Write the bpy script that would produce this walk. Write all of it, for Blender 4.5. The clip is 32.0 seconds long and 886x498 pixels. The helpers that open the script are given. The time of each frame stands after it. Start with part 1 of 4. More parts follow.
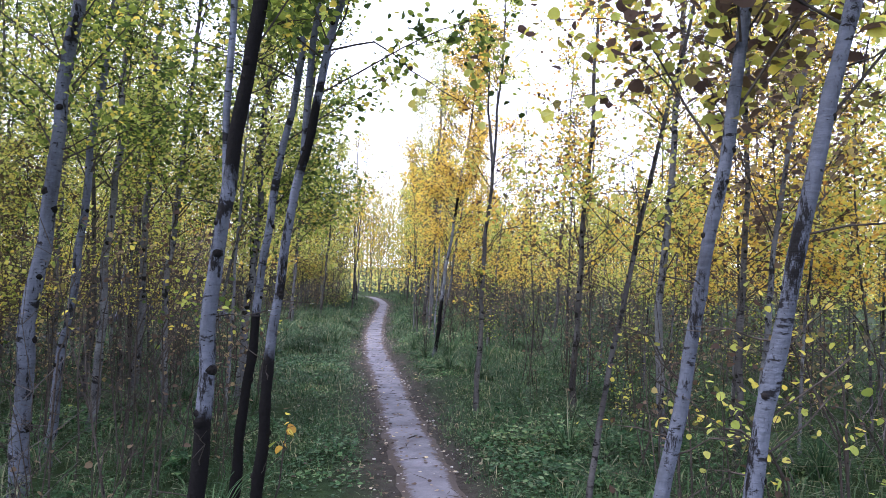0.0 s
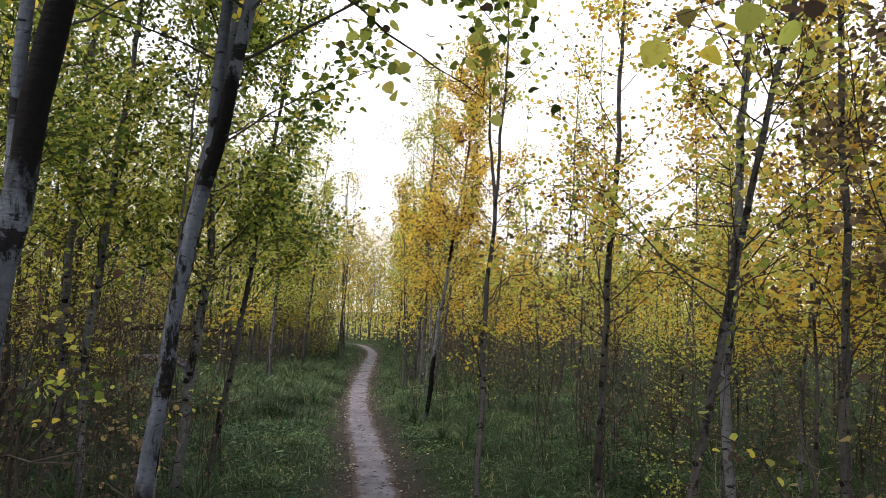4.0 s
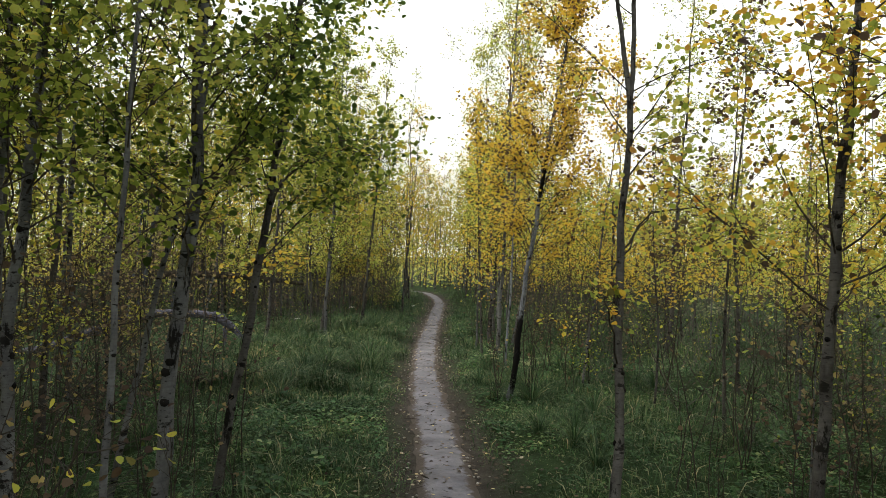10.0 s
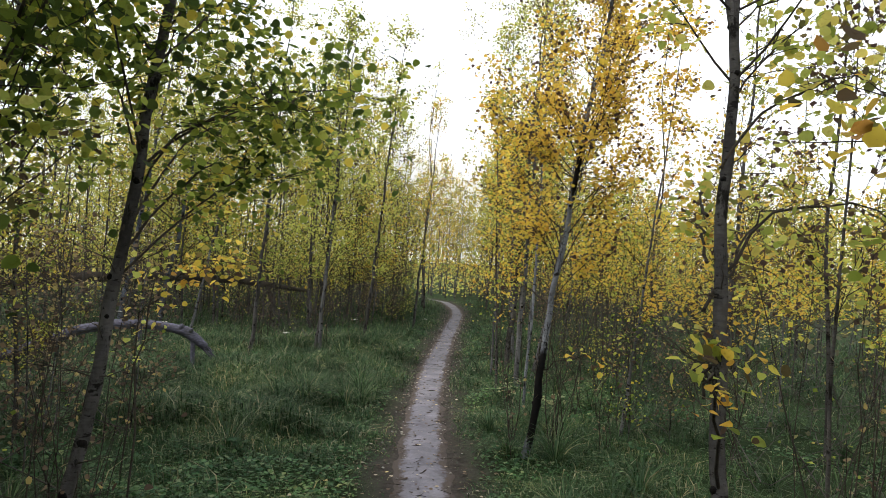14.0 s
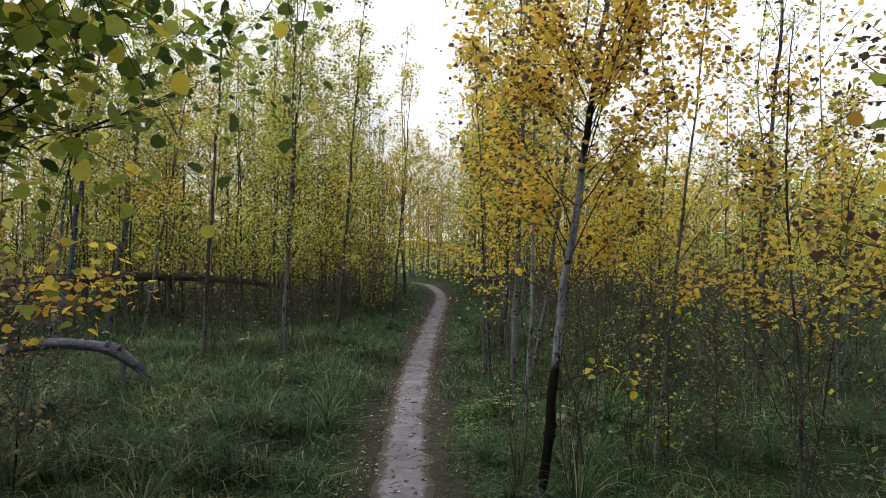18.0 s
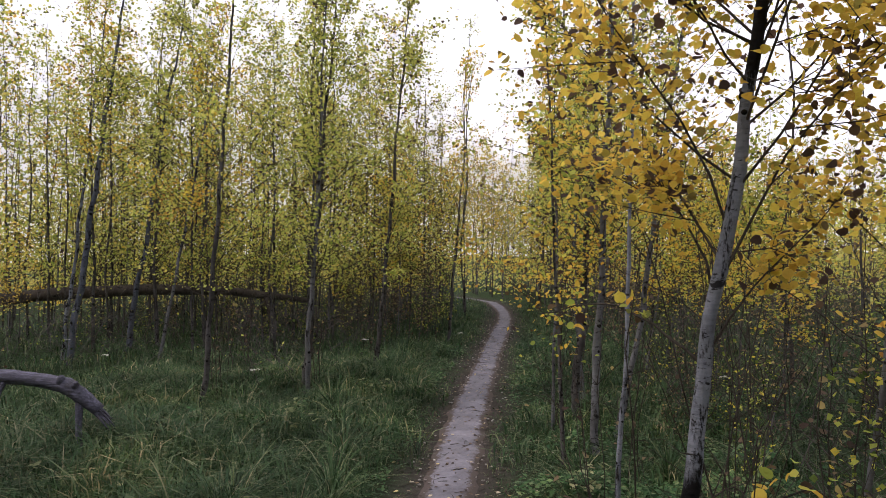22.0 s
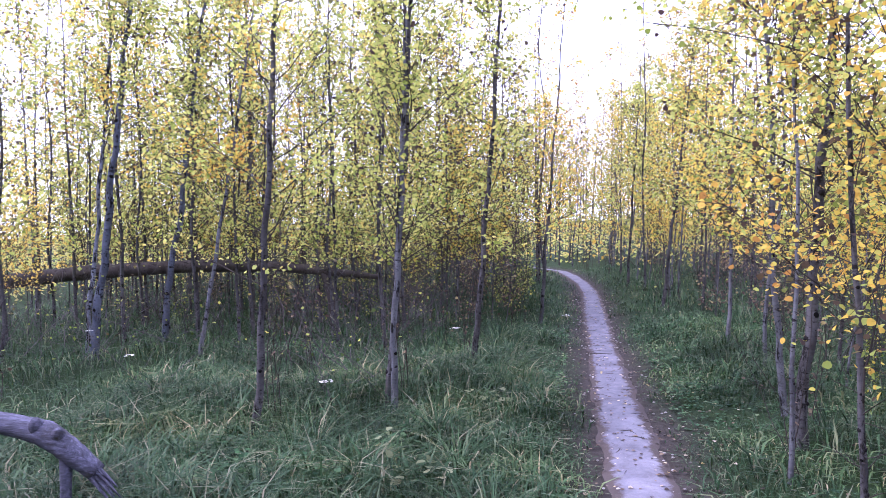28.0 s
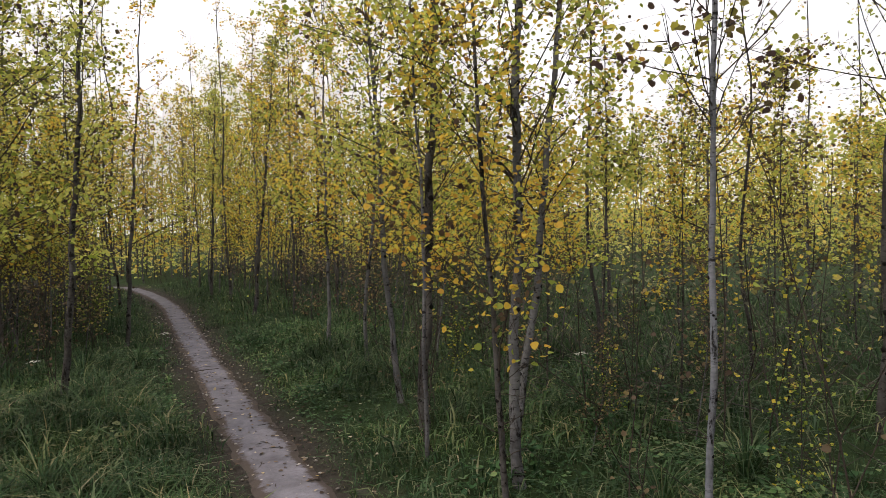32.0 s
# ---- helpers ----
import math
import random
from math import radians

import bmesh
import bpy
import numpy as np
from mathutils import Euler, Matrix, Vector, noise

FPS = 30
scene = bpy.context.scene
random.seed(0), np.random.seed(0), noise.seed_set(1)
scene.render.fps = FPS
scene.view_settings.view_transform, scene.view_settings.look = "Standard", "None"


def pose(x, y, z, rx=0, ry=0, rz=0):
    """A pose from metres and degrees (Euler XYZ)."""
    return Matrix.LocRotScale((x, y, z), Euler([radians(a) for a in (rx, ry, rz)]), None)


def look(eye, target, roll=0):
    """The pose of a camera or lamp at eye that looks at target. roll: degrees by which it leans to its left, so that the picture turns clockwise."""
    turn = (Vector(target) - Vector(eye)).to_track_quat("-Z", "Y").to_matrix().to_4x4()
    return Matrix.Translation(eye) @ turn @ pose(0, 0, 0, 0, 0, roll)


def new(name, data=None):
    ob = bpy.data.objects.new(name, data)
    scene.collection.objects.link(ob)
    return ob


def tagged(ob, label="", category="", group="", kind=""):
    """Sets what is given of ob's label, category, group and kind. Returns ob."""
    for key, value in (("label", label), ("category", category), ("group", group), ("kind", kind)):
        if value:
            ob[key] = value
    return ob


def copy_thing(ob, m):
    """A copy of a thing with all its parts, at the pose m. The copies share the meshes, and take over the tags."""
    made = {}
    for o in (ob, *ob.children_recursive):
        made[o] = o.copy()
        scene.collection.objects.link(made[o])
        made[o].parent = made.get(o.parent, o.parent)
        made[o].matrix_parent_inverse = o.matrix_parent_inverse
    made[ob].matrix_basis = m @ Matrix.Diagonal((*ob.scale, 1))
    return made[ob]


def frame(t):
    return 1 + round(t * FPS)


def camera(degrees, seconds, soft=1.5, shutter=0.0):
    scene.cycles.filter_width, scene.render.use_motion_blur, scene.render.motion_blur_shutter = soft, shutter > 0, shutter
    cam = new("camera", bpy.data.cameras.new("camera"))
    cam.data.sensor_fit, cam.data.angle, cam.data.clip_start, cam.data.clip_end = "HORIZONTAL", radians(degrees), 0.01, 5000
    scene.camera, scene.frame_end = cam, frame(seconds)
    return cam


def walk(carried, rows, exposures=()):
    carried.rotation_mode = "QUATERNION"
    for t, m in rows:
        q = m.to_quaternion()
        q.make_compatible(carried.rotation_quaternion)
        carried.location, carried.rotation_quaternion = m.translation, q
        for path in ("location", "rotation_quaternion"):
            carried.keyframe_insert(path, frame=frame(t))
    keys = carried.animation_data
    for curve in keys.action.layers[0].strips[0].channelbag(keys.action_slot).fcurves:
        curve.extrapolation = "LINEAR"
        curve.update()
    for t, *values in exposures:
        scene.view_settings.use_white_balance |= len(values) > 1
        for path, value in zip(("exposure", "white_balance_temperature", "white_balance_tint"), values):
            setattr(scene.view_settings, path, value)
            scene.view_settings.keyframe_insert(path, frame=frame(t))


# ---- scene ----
cam = camera(63.9, 32.0, 0.5)
PATH = [
    (0, (0.082, 0.0, 1.339), (0.067, 1.999, 1.39), 0.0),
    (0.5, (0.091, 0.155, 1.331), (0.089, 2.154, 1.405), 0.2),
    (1, (0.138, 0.359, 1.353), (0.122, 2.357, 1.443), 1.1),
    (1.5, (0.124, 0.495, 1.342), (0.139, 2.494, 1.387), 1.8),
    (2, (0.029, 0.624, 1.353), (0.054, 2.62, 1.472), -0.0),
    (2.5, (0.005, 0.717, 1.364), (0.048, 2.715, 1.449), -0.8),
    (3, (0.044, 0.908, 1.365), (0.08, 2.904, 1.485), -1.3),
    (3.5, (0.088, 1.069, 1.391), (0.101, 3.064, 1.543), -0.3),
    (5.5, (-0.008, 1.682, 1.494), (-0.012, 3.67, 1.707), 0.6),
    (6, (0.033, 1.802, 1.493), (0.02, 3.795, 1.669), 0.8),
    (6.5, (0.031, 1.939, 1.487), (0.026, 3.929, 1.686), 1.0),
    (7, (-0.007, 2.131, 1.495), (0.028, 4.119, 1.716), -0.3),
    (7.5, (-0.035, 2.266, 1.484), (-0.007, 4.262, 1.602), 0.1),
    (8, (-0.017, 2.443, 1.477), (-0.059, 4.442, 1.506), -0.4),
    (8.5, (-0.008, 2.652, 1.49), (-0.107, 4.649, 1.523), 0.0),
    (9, (-0.053, 2.849, 1.476), (-0.201, 4.843, 1.493), 0.8),
    (9.5, (-0.148, 3.026, 1.482), (-0.305, 5.02, 1.516), -0.2),
    (10, (-0.168, 3.187, 1.476), (-0.343, 5.18, 1.497), 0.2),
    (10.5, (-0.106, 3.423, 1.49), (-0.33, 5.41, 1.528), 1.2),
    (11, (-0.055, 3.562, 1.501), (-0.288, 5.548, 1.535), 0.3),
    (11.5, (-0.069, 3.734, 1.494), (-0.29, 5.721, 1.549), 0.8),
    (12, (-0.116, 3.955, 1.511), (-0.353, 5.94, 1.545), 1.0),
    (12.5, (-0.113, 4.14, 1.501), (-0.357, 6.125, 1.493), 1.4),
    (13, (-0.079, 4.368, 1.524), (-0.409, 6.34, 1.543), 2.9),
    (13.5, (-0.062, 4.554, 1.521), (-0.376, 6.529, 1.488), 2.2),
    (14, (-0.125, 4.793, 1.525), (-0.373, 6.777, 1.562), 1.8),
    (14.5, (-0.195, 4.952, 1.532), (-0.422, 6.938, 1.586), 2.5),
    (16.5, (-0.308, 5.601, 1.607), (-0.485, 7.593, 1.617), -0.8),
    (17, (-0.312, 5.740, 1.596), (-0.488, 7.732, 1.58), -1.2),
    (17.5, (-0.267, 6.000, 1.61), (-0.507, 7.985, 1.631), -0.7),
    (18, (-0.239, 6.177, 1.602), (-0.437, 8.167, 1.578), -1.3),
    (18.5, (-0.271, 6.427, 1.606), (-0.372, 8.422, 1.705), -3.3),
    (19, (-0.342, 6.590, 1.595), (-0.407, 8.587, 1.665), -3.1),
    (19.5, (-0.305, 6.843, 1.579), (-0.419, 8.839, 1.605), -3.0),
    (20, (-0.265, 7.091, 1.577), (-0.482, 9.079, 1.585), -2.6),
    (20.5, (-0.284, 7.289, 1.563), (-0.427, 9.284, 1.588), -2.2),
    (21, (-0.364, 7.550, 1.55), (-0.521, 9.543, 1.607), -2.5),
    (21.5, (-0.365, 7.756, 1.556), (-0.648, 9.735, 1.583), -2.2),
    (22, (-0.34, 8.009, 1.556), (-0.725, 9.972, 1.577), -0.7),
    (22.5, (-0.362, 8.186, 1.552), (-0.746, 10.148, 1.485), -0.8),
    (23, (-0.455, 8.394, 1.554), (-0.819, 10.359, 1.481), -2.7),
    (23.5, (-0.531, 8.537, 1.559), (-0.824, 10.513, 1.456), -2.0),
    (24, (-0.612, 8.755, 1.555), (-0.945, 10.726, 1.52), -1.9),
    (24.5, (-0.693, 8.946, 1.557), (-1.061, 10.910, 1.472), -0.7),
    (25, (-0.864, 9.151, 1.547), (-1.287, 11.103, 1.448), -2.7),
    (25.5, (-0.962, 9.309, 1.553), (-1.492, 11.231, 1.404), -2.3),
    (27.5, (-1.402, 9.832, 1.555), (-1.999, 11.735, 1.416), -2.5),
    (28, (-1.465, 9.930, 1.551), (-1.962, 11.866, 1.481), -1.8),
    (28.5, (-1.565, 10.044, 1.561), (-1.982, 11.999, 1.596), -1.8),
    (29, (-1.625, 10.072, 1.577), (-1.934, 12.048, 1.596), -0.1),
    (29.5, (-1.745, 10.038, 1.583), (-1.869, 12.034, 1.629), -0.2),
    (30, (-1.876, 10.045, 1.576), (-1.805, 12.043, 1.631), -1.4),
    (30.5, (-1.938, 10.049, 1.569), (-1.668, 12.030, 1.604), -1.3),
    (31, (-1.93, 10.101, 1.552), (-1.418, 12.034, 1.589), -0.8),
    (31.5, (-1.916, 10.110, 1.542), (-1.259, 11.999, 1.524), -1.7),
    (32, (-1.908, 10.096, 1.532), (-1.225, 11.974, 1.443), -3.0),
]
EXPOSURES = [(0, 0.24, 5550, 26), (2.0, 0.02, 6150, 20), (3.5, -0.32, 6500, 18), (5.5, -1.14, 7100, 12), (7, -1.3, 7250, 12), (8, -1.2, 7450, 11), (9, -0.78, 7250, 8), (10, -0.66, 7000, 6), (11, -0.66, 6800, 7), (13, -0.57, 6500, 9), (14, -0.54, 6500, 12), (16.5, -1.08, 6900, 11), (18, -0.9, 6600, 12), (19, -1.36, 6650, 14), (20, -1.45, 6700, 14), (21, -1.16, 6550, 17), (22, -0.88, 6500, 23), (23, -0.34, 5800, 28), (24, -0.04, 5400, 36), (25, 0.0, 5180, 40), (27.5, 0.4, 5180, 46), (28.2, 0.34, 5180, 46), (29, -0.15, 5380, 37), (30, -0.5, 5850, 27), (31, -0.8, 6250, 23), (32, -0.94, 6900, 18)]
walk(cam, [(t, look(eye, target, roll)) for t, eye, target, roll in PATH], EXPOSURES)

# ---- world and sun ----
SUN_AZ, SUN_EL = 108.0, 52.0          # degrees left of +y, degrees up
world = bpy.data.worlds.new("sky")
scene.world = world
world.use_nodes = True
wn = world.node_tree
sky = wn.nodes.new("ShaderNodeTexSky")
sky.sky_type, sky.sun_disc = "NISHITA", False
sky.sun_elevation, sky.sun_rotation = radians(SUN_EL), radians(-SUN_AZ)
sky.air_density, sky.dust_density, sky.ozone_density = 1.0, 7.0, 1.0
cloud = wn.nodes.new("ShaderNodeHueSaturation")      # thin high cloud takes the blue out of the sky
cloud.inputs["Saturation"].default_value, cloud.inputs["Value"].default_value = 0.22, 1.5
wn.links.new(sky.outputs[0], cloud.inputs["Color"])
veil = wn.nodes.new("ShaderNodeMix")                # an even white veil of cloud over all of it
veil.data_type = "RGBA"
veil.inputs[0].default_value, veil.inputs[7].default_value = 0.75, (19.0, 19.8, 21.0, 1)
wn.links.new(cloud.outputs[0], veil.inputs[6])
wn.links.new(veil.outputs[2], wn.nodes["Background"].inputs[0])
wn.nodes["Background"].inputs[1].default_value = 0.15
sun = new("sun", bpy.data.lights.new("sun", "SUN"))
sun.data.energy, sun.data.angle, sun.data.color = 3.6, radians(28), (1.0, 0.92, 0.80)
sun.matrix_world = look((0, 0, 20), (20 * math.sin(radians(SUN_AZ)) * 1.0, -20 * math.cos(radians(SUN_AZ)), 20 - 20 * math.tan(radians(SUN_EL))))


# ---- materials ----
def material(name):
    m = bpy.data.materials.new(name)
    m.use_nodes = True
    nt = m.node_tree
    nt.nodes.clear()
    return m, nt, nt.nodes.new("ShaderNodeOutputMaterial")


def node(nt, kind, **settings):
    n = nt.nodes.new(kind)
    for key, value in settings.items():
        n.inputs[key].default_value = value
    return n


def ramp(nt, source, stops):
    r = nt.nodes.new("ShaderNodeValToRGB")
    while len(r.color_ramp.elements) < len(stops):
        r.color_ramp.elements.new(0.5)
    for e, (pos, col) in zip(r.color_ramp.elements, stops):
        e.position, e.color = pos, (*col, 1)
    nt.links.new(source, r.inputs[0])
    return r.outputs[0]


def mixed(nt, fac, a, b):
    m = nt.nodes.new("ShaderNodeMix")
    m.data_type = "RGBA"
    for sock, value in ((m.inputs[0], fac), (m.inputs[6], a), (m.inputs[7], b)):
        if hasattr(value, "is_linked"):
            nt.links.new(value, sock)
        else:
            sock.default_value = value if isinstance(value, float) else (*value, 1)
    return m.outputs[2]


def coords(nt, scale, kind="Object"):
    tc = nt.nodes.new("ShaderNodeTexCoord")
    mp = node(nt, "ShaderNodeMapping", Scale=scale)
    nt.links.new(tc.outputs[kind], mp.inputs[0])
    return mp.outputs[0]


def noise_of(nt, scale, vector, detail=4.0, rough=0.6):
    n = node(nt, "ShaderNodeTexNoise", Scale=scale, Detail=detail, Roughness=rough)
    nt.links.new(vector, n.inputs["Vector"])
    return n.outputs[0]


def finish(nt, out, color, rough=0.85, bump=None, strength=0.3, dist=0.01, spec=0.3):
    b = node(nt, "ShaderNodeBsdfPrincipled", Roughness=rough)
    b.inputs["Specular IOR Level"].default_value = spec
    nt.links.new(color, b.inputs["Base Color"])
    if bump is not None:
        bp = node(nt, "ShaderNodeBump", Strength=strength, Distance=dist)
        nt.links.new(bump, bp.inputs["Height"])
        nt.links.new(bp.outputs[0], b.inputs["Normal"])
    nt.links.new(b.outputs[0], out.inputs[0])


def bark(name, light, dark, mark, amount):
    """Aspen bark: mottled tone, horizontal lenticels, rough blotches and long dark runs."""
    m, nt, out = material(name)
    v = coords(nt, (1, 1, 1))
    oi = nt.nodes.new("ShaderNodeObjectInfo")
    shift = nt.nodes.new("ShaderNodeVectorMath")
    shift.operation = "MULTIPLY_ADD"
    nt.links.new(oi.outputs["Random"], shift.inputs[0])
    shift.inputs[1].default_value = (37.0, 21.0, 53.0)
    nt.links.new(v, shift.inputs[2])
    v = shift.outputs[0]

    def stretched_by(scale):
        mp = node(nt, "ShaderNodeMapping", Scale=scale)
        nt.links.new(v, mp.inputs[0])
        return mp.outputs[0]

    tone = ramp(nt, noise_of(nt, 3.0, stretched_by((2, 2, 1)), 7.0, 0.7), [(0.32, dark), (0.68, light)])
    rings = noise_of(nt, 20.0, stretched_by((1, 1, 4.5)), 3.0, 0.6)
    tone = mixed(nt, ramp(nt, rings, [(0.42, (0, 0, 0)), (0.8, (0.4, 0.4, 0.4))]), tone, tuple(0.45 * q for q in dark))
    lines = ramp(nt, noise_of(nt, 26.0, stretched_by((1, 1, 2.6)), 4.0, 0.7), [(0.6, (0, 0, 0)), (0.65, (0.95, 0.95, 0.95))])
    blot = ramp(nt, noise_of(nt, 4.5, stretched_by((2.6, 2.6, 0.8)), 8.0, 0.78), [(amount, (0, 0, 0)), (amount + 0.05, (1, 1, 1))])
    brows = ramp(nt, noise_of(nt, 7.0, stretched_by((1, 1, 2.4)), 5.0, 0.65), [(0.59, (0, 0, 0)), (0.625, (0.95, 0.95, 0.95))])
    c = mixed(nt, lines, tone, mark)
    c = mixed(nt, brows, c, mark)
    c = mixed(nt, blot, c, mark)
    sc = nt.nodes.new("ShaderNodeAttribute")
    sc.attribute_name = "scar"
    edge = node(nt, "ShaderNodeMath")
    edge.operation = "ADD"
    nt.links.new(sc.outputs["Fac"], edge.inputs[0])
    nt.links.new(noise_of(nt, 9.0, stretched_by((1, 1, 0.5)), 6.0, 0.7), edge.inputs[1])
    c = mixed(nt, ramp(nt, edge.outputs[0], [(0.74, (0, 0, 0)), (0.92, (1, 1, 1))]), c, tuple(0.7 * q for q in mark))
    grain = node(nt, "ShaderNodeMath")
    grain.operation = "ADD"
    nt.links.new(noise_of(nt, 60.0, stretched_by((1, 1, 0.6)), 5.0), grain.inputs[0])
    nt.links.new(rings, grain.inputs[1])
    finish(nt, out, c, 0.85, grain.outputs[0], 0.8, 0.006, 0.06)
    return m


def leafy(name, stops, through_share=0.62, rough=0.5, patches=None):
    """Thin leaves: a spread of tones from leaf to leaf, and light that comes through."""
    m, nt, out = material(name)
    geo = nt.nodes.new("ShaderNodeNewGeometry")
    oi = nt.nodes.new("ShaderNodeObjectInfo")
    add = node(nt, "ShaderNodeMath")
    add.operation = "MULTIPLY_ADD"
    nt.links.new(oi.outputs["Random"], add.inputs[0])
    add.inputs[1].default_value = 0.16
    nt.links.new(geo.outputs["Random Per Island"], add.inputs[2])
    sub = node(nt, "ShaderNodeMath")
    sub.operation = "SUBTRACT"
    nt.links.new(add.outputs[0], sub.inputs[0])
    sub.inputs[1].default_value = 0.08
    c = ramp(nt, sub.outputs[0], stops)
    spots = ramp(nt, noise_of(nt, 60.0, coords(nt, (1, 1, 1)), 3.0), [(0.55, (1, 1, 1)), (0.75, (0.6, 0.5, 0.35))])
    mul = nt.nodes.new("ShaderNodeMix")
    mul.data_type, mul.blend_type = "RGBA", "MULTIPLY"
    mul.inputs[0].default_value = 0.7
    nt.links.new(c, mul.inputs[6])
    nt.links.new(spots, mul.inputs[7])
    c = mul.outputs[2]
    if patches:
        field = ramp(nt, noise_of(nt, 1.1, coords(nt, (1, 1, 0.2)), 5.0, 0.6), [(0.36, patches[0]), (0.5, patches[1]), (0.64, patches[2])])
        tone = nt.nodes.new("ShaderNodeMix")
        tone.data_type, tone.blend_type = "RGBA", "MULTIPLY"
        tone.inputs[0].default_value = 1.0
        nt.links.new(c, tone.inputs[6])
        nt.links.new(field, tone.inputs[7])
        c = tone.outputs[2]
    b = node(nt, "ShaderNodeBsdfPrincipled", Roughness=rough)
    b.inputs["Specular IOR Level"].default_value = 0.14
    t = nt.nodes.new("ShaderNodeBsdfTranslucent")
    mx = node(nt, "ShaderNodeMixShader", Fac=through_share)
    nt.links.new(c, b.inputs["Base Color"])
    nt.links.new(c, t.inputs["Color"])
    nt.links.new(b.outputs[0], mx.inputs[1])
    nt.links.new(t.outputs[0], mx.inputs[2])
    nt.links.new(mx.outputs[0], out.inputs[0])
    return m


BARK = {
    "pale": bark("pale_aspen_bark", (0.26, 0.28, 0.325), (0.09, 0.097, 0.112), (0.014, 0.0135, 0.014), 0.535),
    "grey": bark("grey_aspen_bark", (0.185, 0.19, 0.202), (0.062, 0.063, 0.068), (0.014, 0.013, 0.013), 0.55),
    "dark": bark("dark_aspen_bark", (0.12, 0.116, 0.115), (0.035, 0.033, 0.033), (0.014, 0.013, 0.012), 0.54),
    "mid": bark("dull_aspen_bark", (0.14, 0.157, 0.198), (0.046, 0.051, 0.063), (0.011, 0.0105, 0.011), 0.545),
}
ROUGH_BARK = bark("rough_dark_bark", (0.022, 0.02, 0.019), (0.009, 0.008, 0.008), (0.006, 0.006, 0.006), 0.5)
TWIG = bark("twig_bark", (0.085, 0.073, 0.062), (0.036, 0.031, 0.028), (0.02, 0.018, 0.016), 0.6)
BRUSHWOOD = bark("dead_twigs", (0.17, 0.155, 0.15), (0.06, 0.054, 0.054), (0.02, 0.018, 0.017), 0.6)
m, nt, out = material("weathered_wood")
v = coords(nt, (1.2, 9, 9))
c = ramp(nt, noise_of(nt, 7.0, v, 8.0, 0.7), [(0.3, (0.035, 0.034, 0.046)), (0.52, (0.08, 0.08, 0.113)), (0.75, (0.19, 0.19, 0.272))])
c = mixed(nt, ramp(nt, noise_of(nt, 5.0, coords(nt, (1, 1, 1)), 6.0, 0.7), [(0.52, (0, 0, 0)), (0.66, (0.85, 0.85, 0.85))]), c, (0.035, 0.032, 0.03))
DEADWOOD = m
finish(nt, out, c, 0.85, noise_of(nt, 9.0, v, 6.0, 0.7), 0.8, 0.012)

MEADOW = ((0.42, 0.46, 0.42), (0.95, 1.0, 1.0), (1.65, 1.45, 1.25))
G1, G2, LIME, OLIVE = (0.085, 0.135, 0.035), (0.24, 0.31, 0.05), (0.50, 0.565, 0.13), (0.14, 0.125, 0.055)
YEL, GOLD, ORA, BRN = (0.82, 0.66, 0.105), (0.80, 0.53, 0.085), (0.52, 0.27, 0.06), (0.075, 0.05, 0.045)
LEAF = {
    "green": leafy("green_leaves", [(0.0, (0.035, 0.055, 0.015)), (0.22, G1), (0.6, G2), (0.85, LIME), (0.98, YEL)]),
    "lime": leafy("yellow_green_leaves", [(0.0, BRN), (0.08, OLIVE), (0.22, G2), (0.45, LIME), (0.78, (0.63, 0.62, 0.17)), (0.97, (0.74, 0.62, 0.15))]),
    "yellow": leafy("yellow_leaves", [(0.0, BRN), (0.17, (0.12, 0.085, 0.045)), (0.24, G2), (0.38, LIME), (0.58, YEL), (0.88, GOLD), (1.0, ORA)]),
    "gold": leafy("golden_leaves", [(0.0, BRN), (0.15, (0.15, 0.10, 0.07)), (0.22, (0.42, 0.36, 0.08)), (0.34, YEL), (0.7, (0.80, 0.58, 0.12)), (0.9, GOLD), (1.0, ORA)]),
    "dusk": leafy("dull_olive_leaves", [(0.0, BRN), (0.32, (0.11, 0.075, 0.05)), (0.46, (0.22, 0.2, 0.05)), (0.7, LIME), (1.0, YEL)]),
    "brown": leafy("withered_leaves", [(0.0, (0.08, 0.058, 0.05)), (0.45, (0.18, 0.13, 0.095)), (0.8, (0.30, 0.235, 0.14)), (1.0, (0.50, 0.40, 0.16))]),
    "white": leafy("white_petals", [(0.0, (0.6, 0.6, 0.55)), (1.0, (0.8, 0.8, 0.78))], 0.3),
    "pale": leafy("pale_herb_leaves", [(0.0, (0.2, 0.24, 0.12)), (0.6, (0.36, 0.39, 0.22)), (1.0, (0.55, 0.52, 0.3))]),
}
# lime leaves with fewer dark tones: brighter skylight far off, put into the colour
FAR = leafy("skylit_far_leaves", [(0.0, OLIVE), (0.25, LIME), (0.7, (0.67, 0.61, 0.2)), (1.0, GOLD)], 0.5)
LUSH = leafy("lush_grass_blades", [(0.0, (0.016, 0.038, 0.016)), (0.35, (0.042, 0.09, 0.038)), (0.7, (0.08, 0.14, 0.066)), (0.9, (0.15, 0.18, 0.1)), (1.0, (0.32, 0.29, 0.19))], 0.3, patches=MEADOW)
BRUSHY = leafy("dim_undergrowth", [(0.0, (0.05, 0.05, 0.04)), (0.4, (0.115, 0.115, 0.075)), (0.75, (0.21, 0.20, 0.10)), (0.9, (0.34, 0.32, 0.12)), (1.0, (0.55, 0.45, 0.12))], 0.4)
GRASS = leafy("grass_blades", [(0.0, (0.019, 0.045, 0.019)), (0.45, (0.042, 0.098, 0.039)), (0.78, (0.085, 0.155, 0.066)), (0.92, (0.17, 0.195, 0.105)), (1.0, (0.34, 0.31, 0.2))], 0.3, patches=MEADOW)
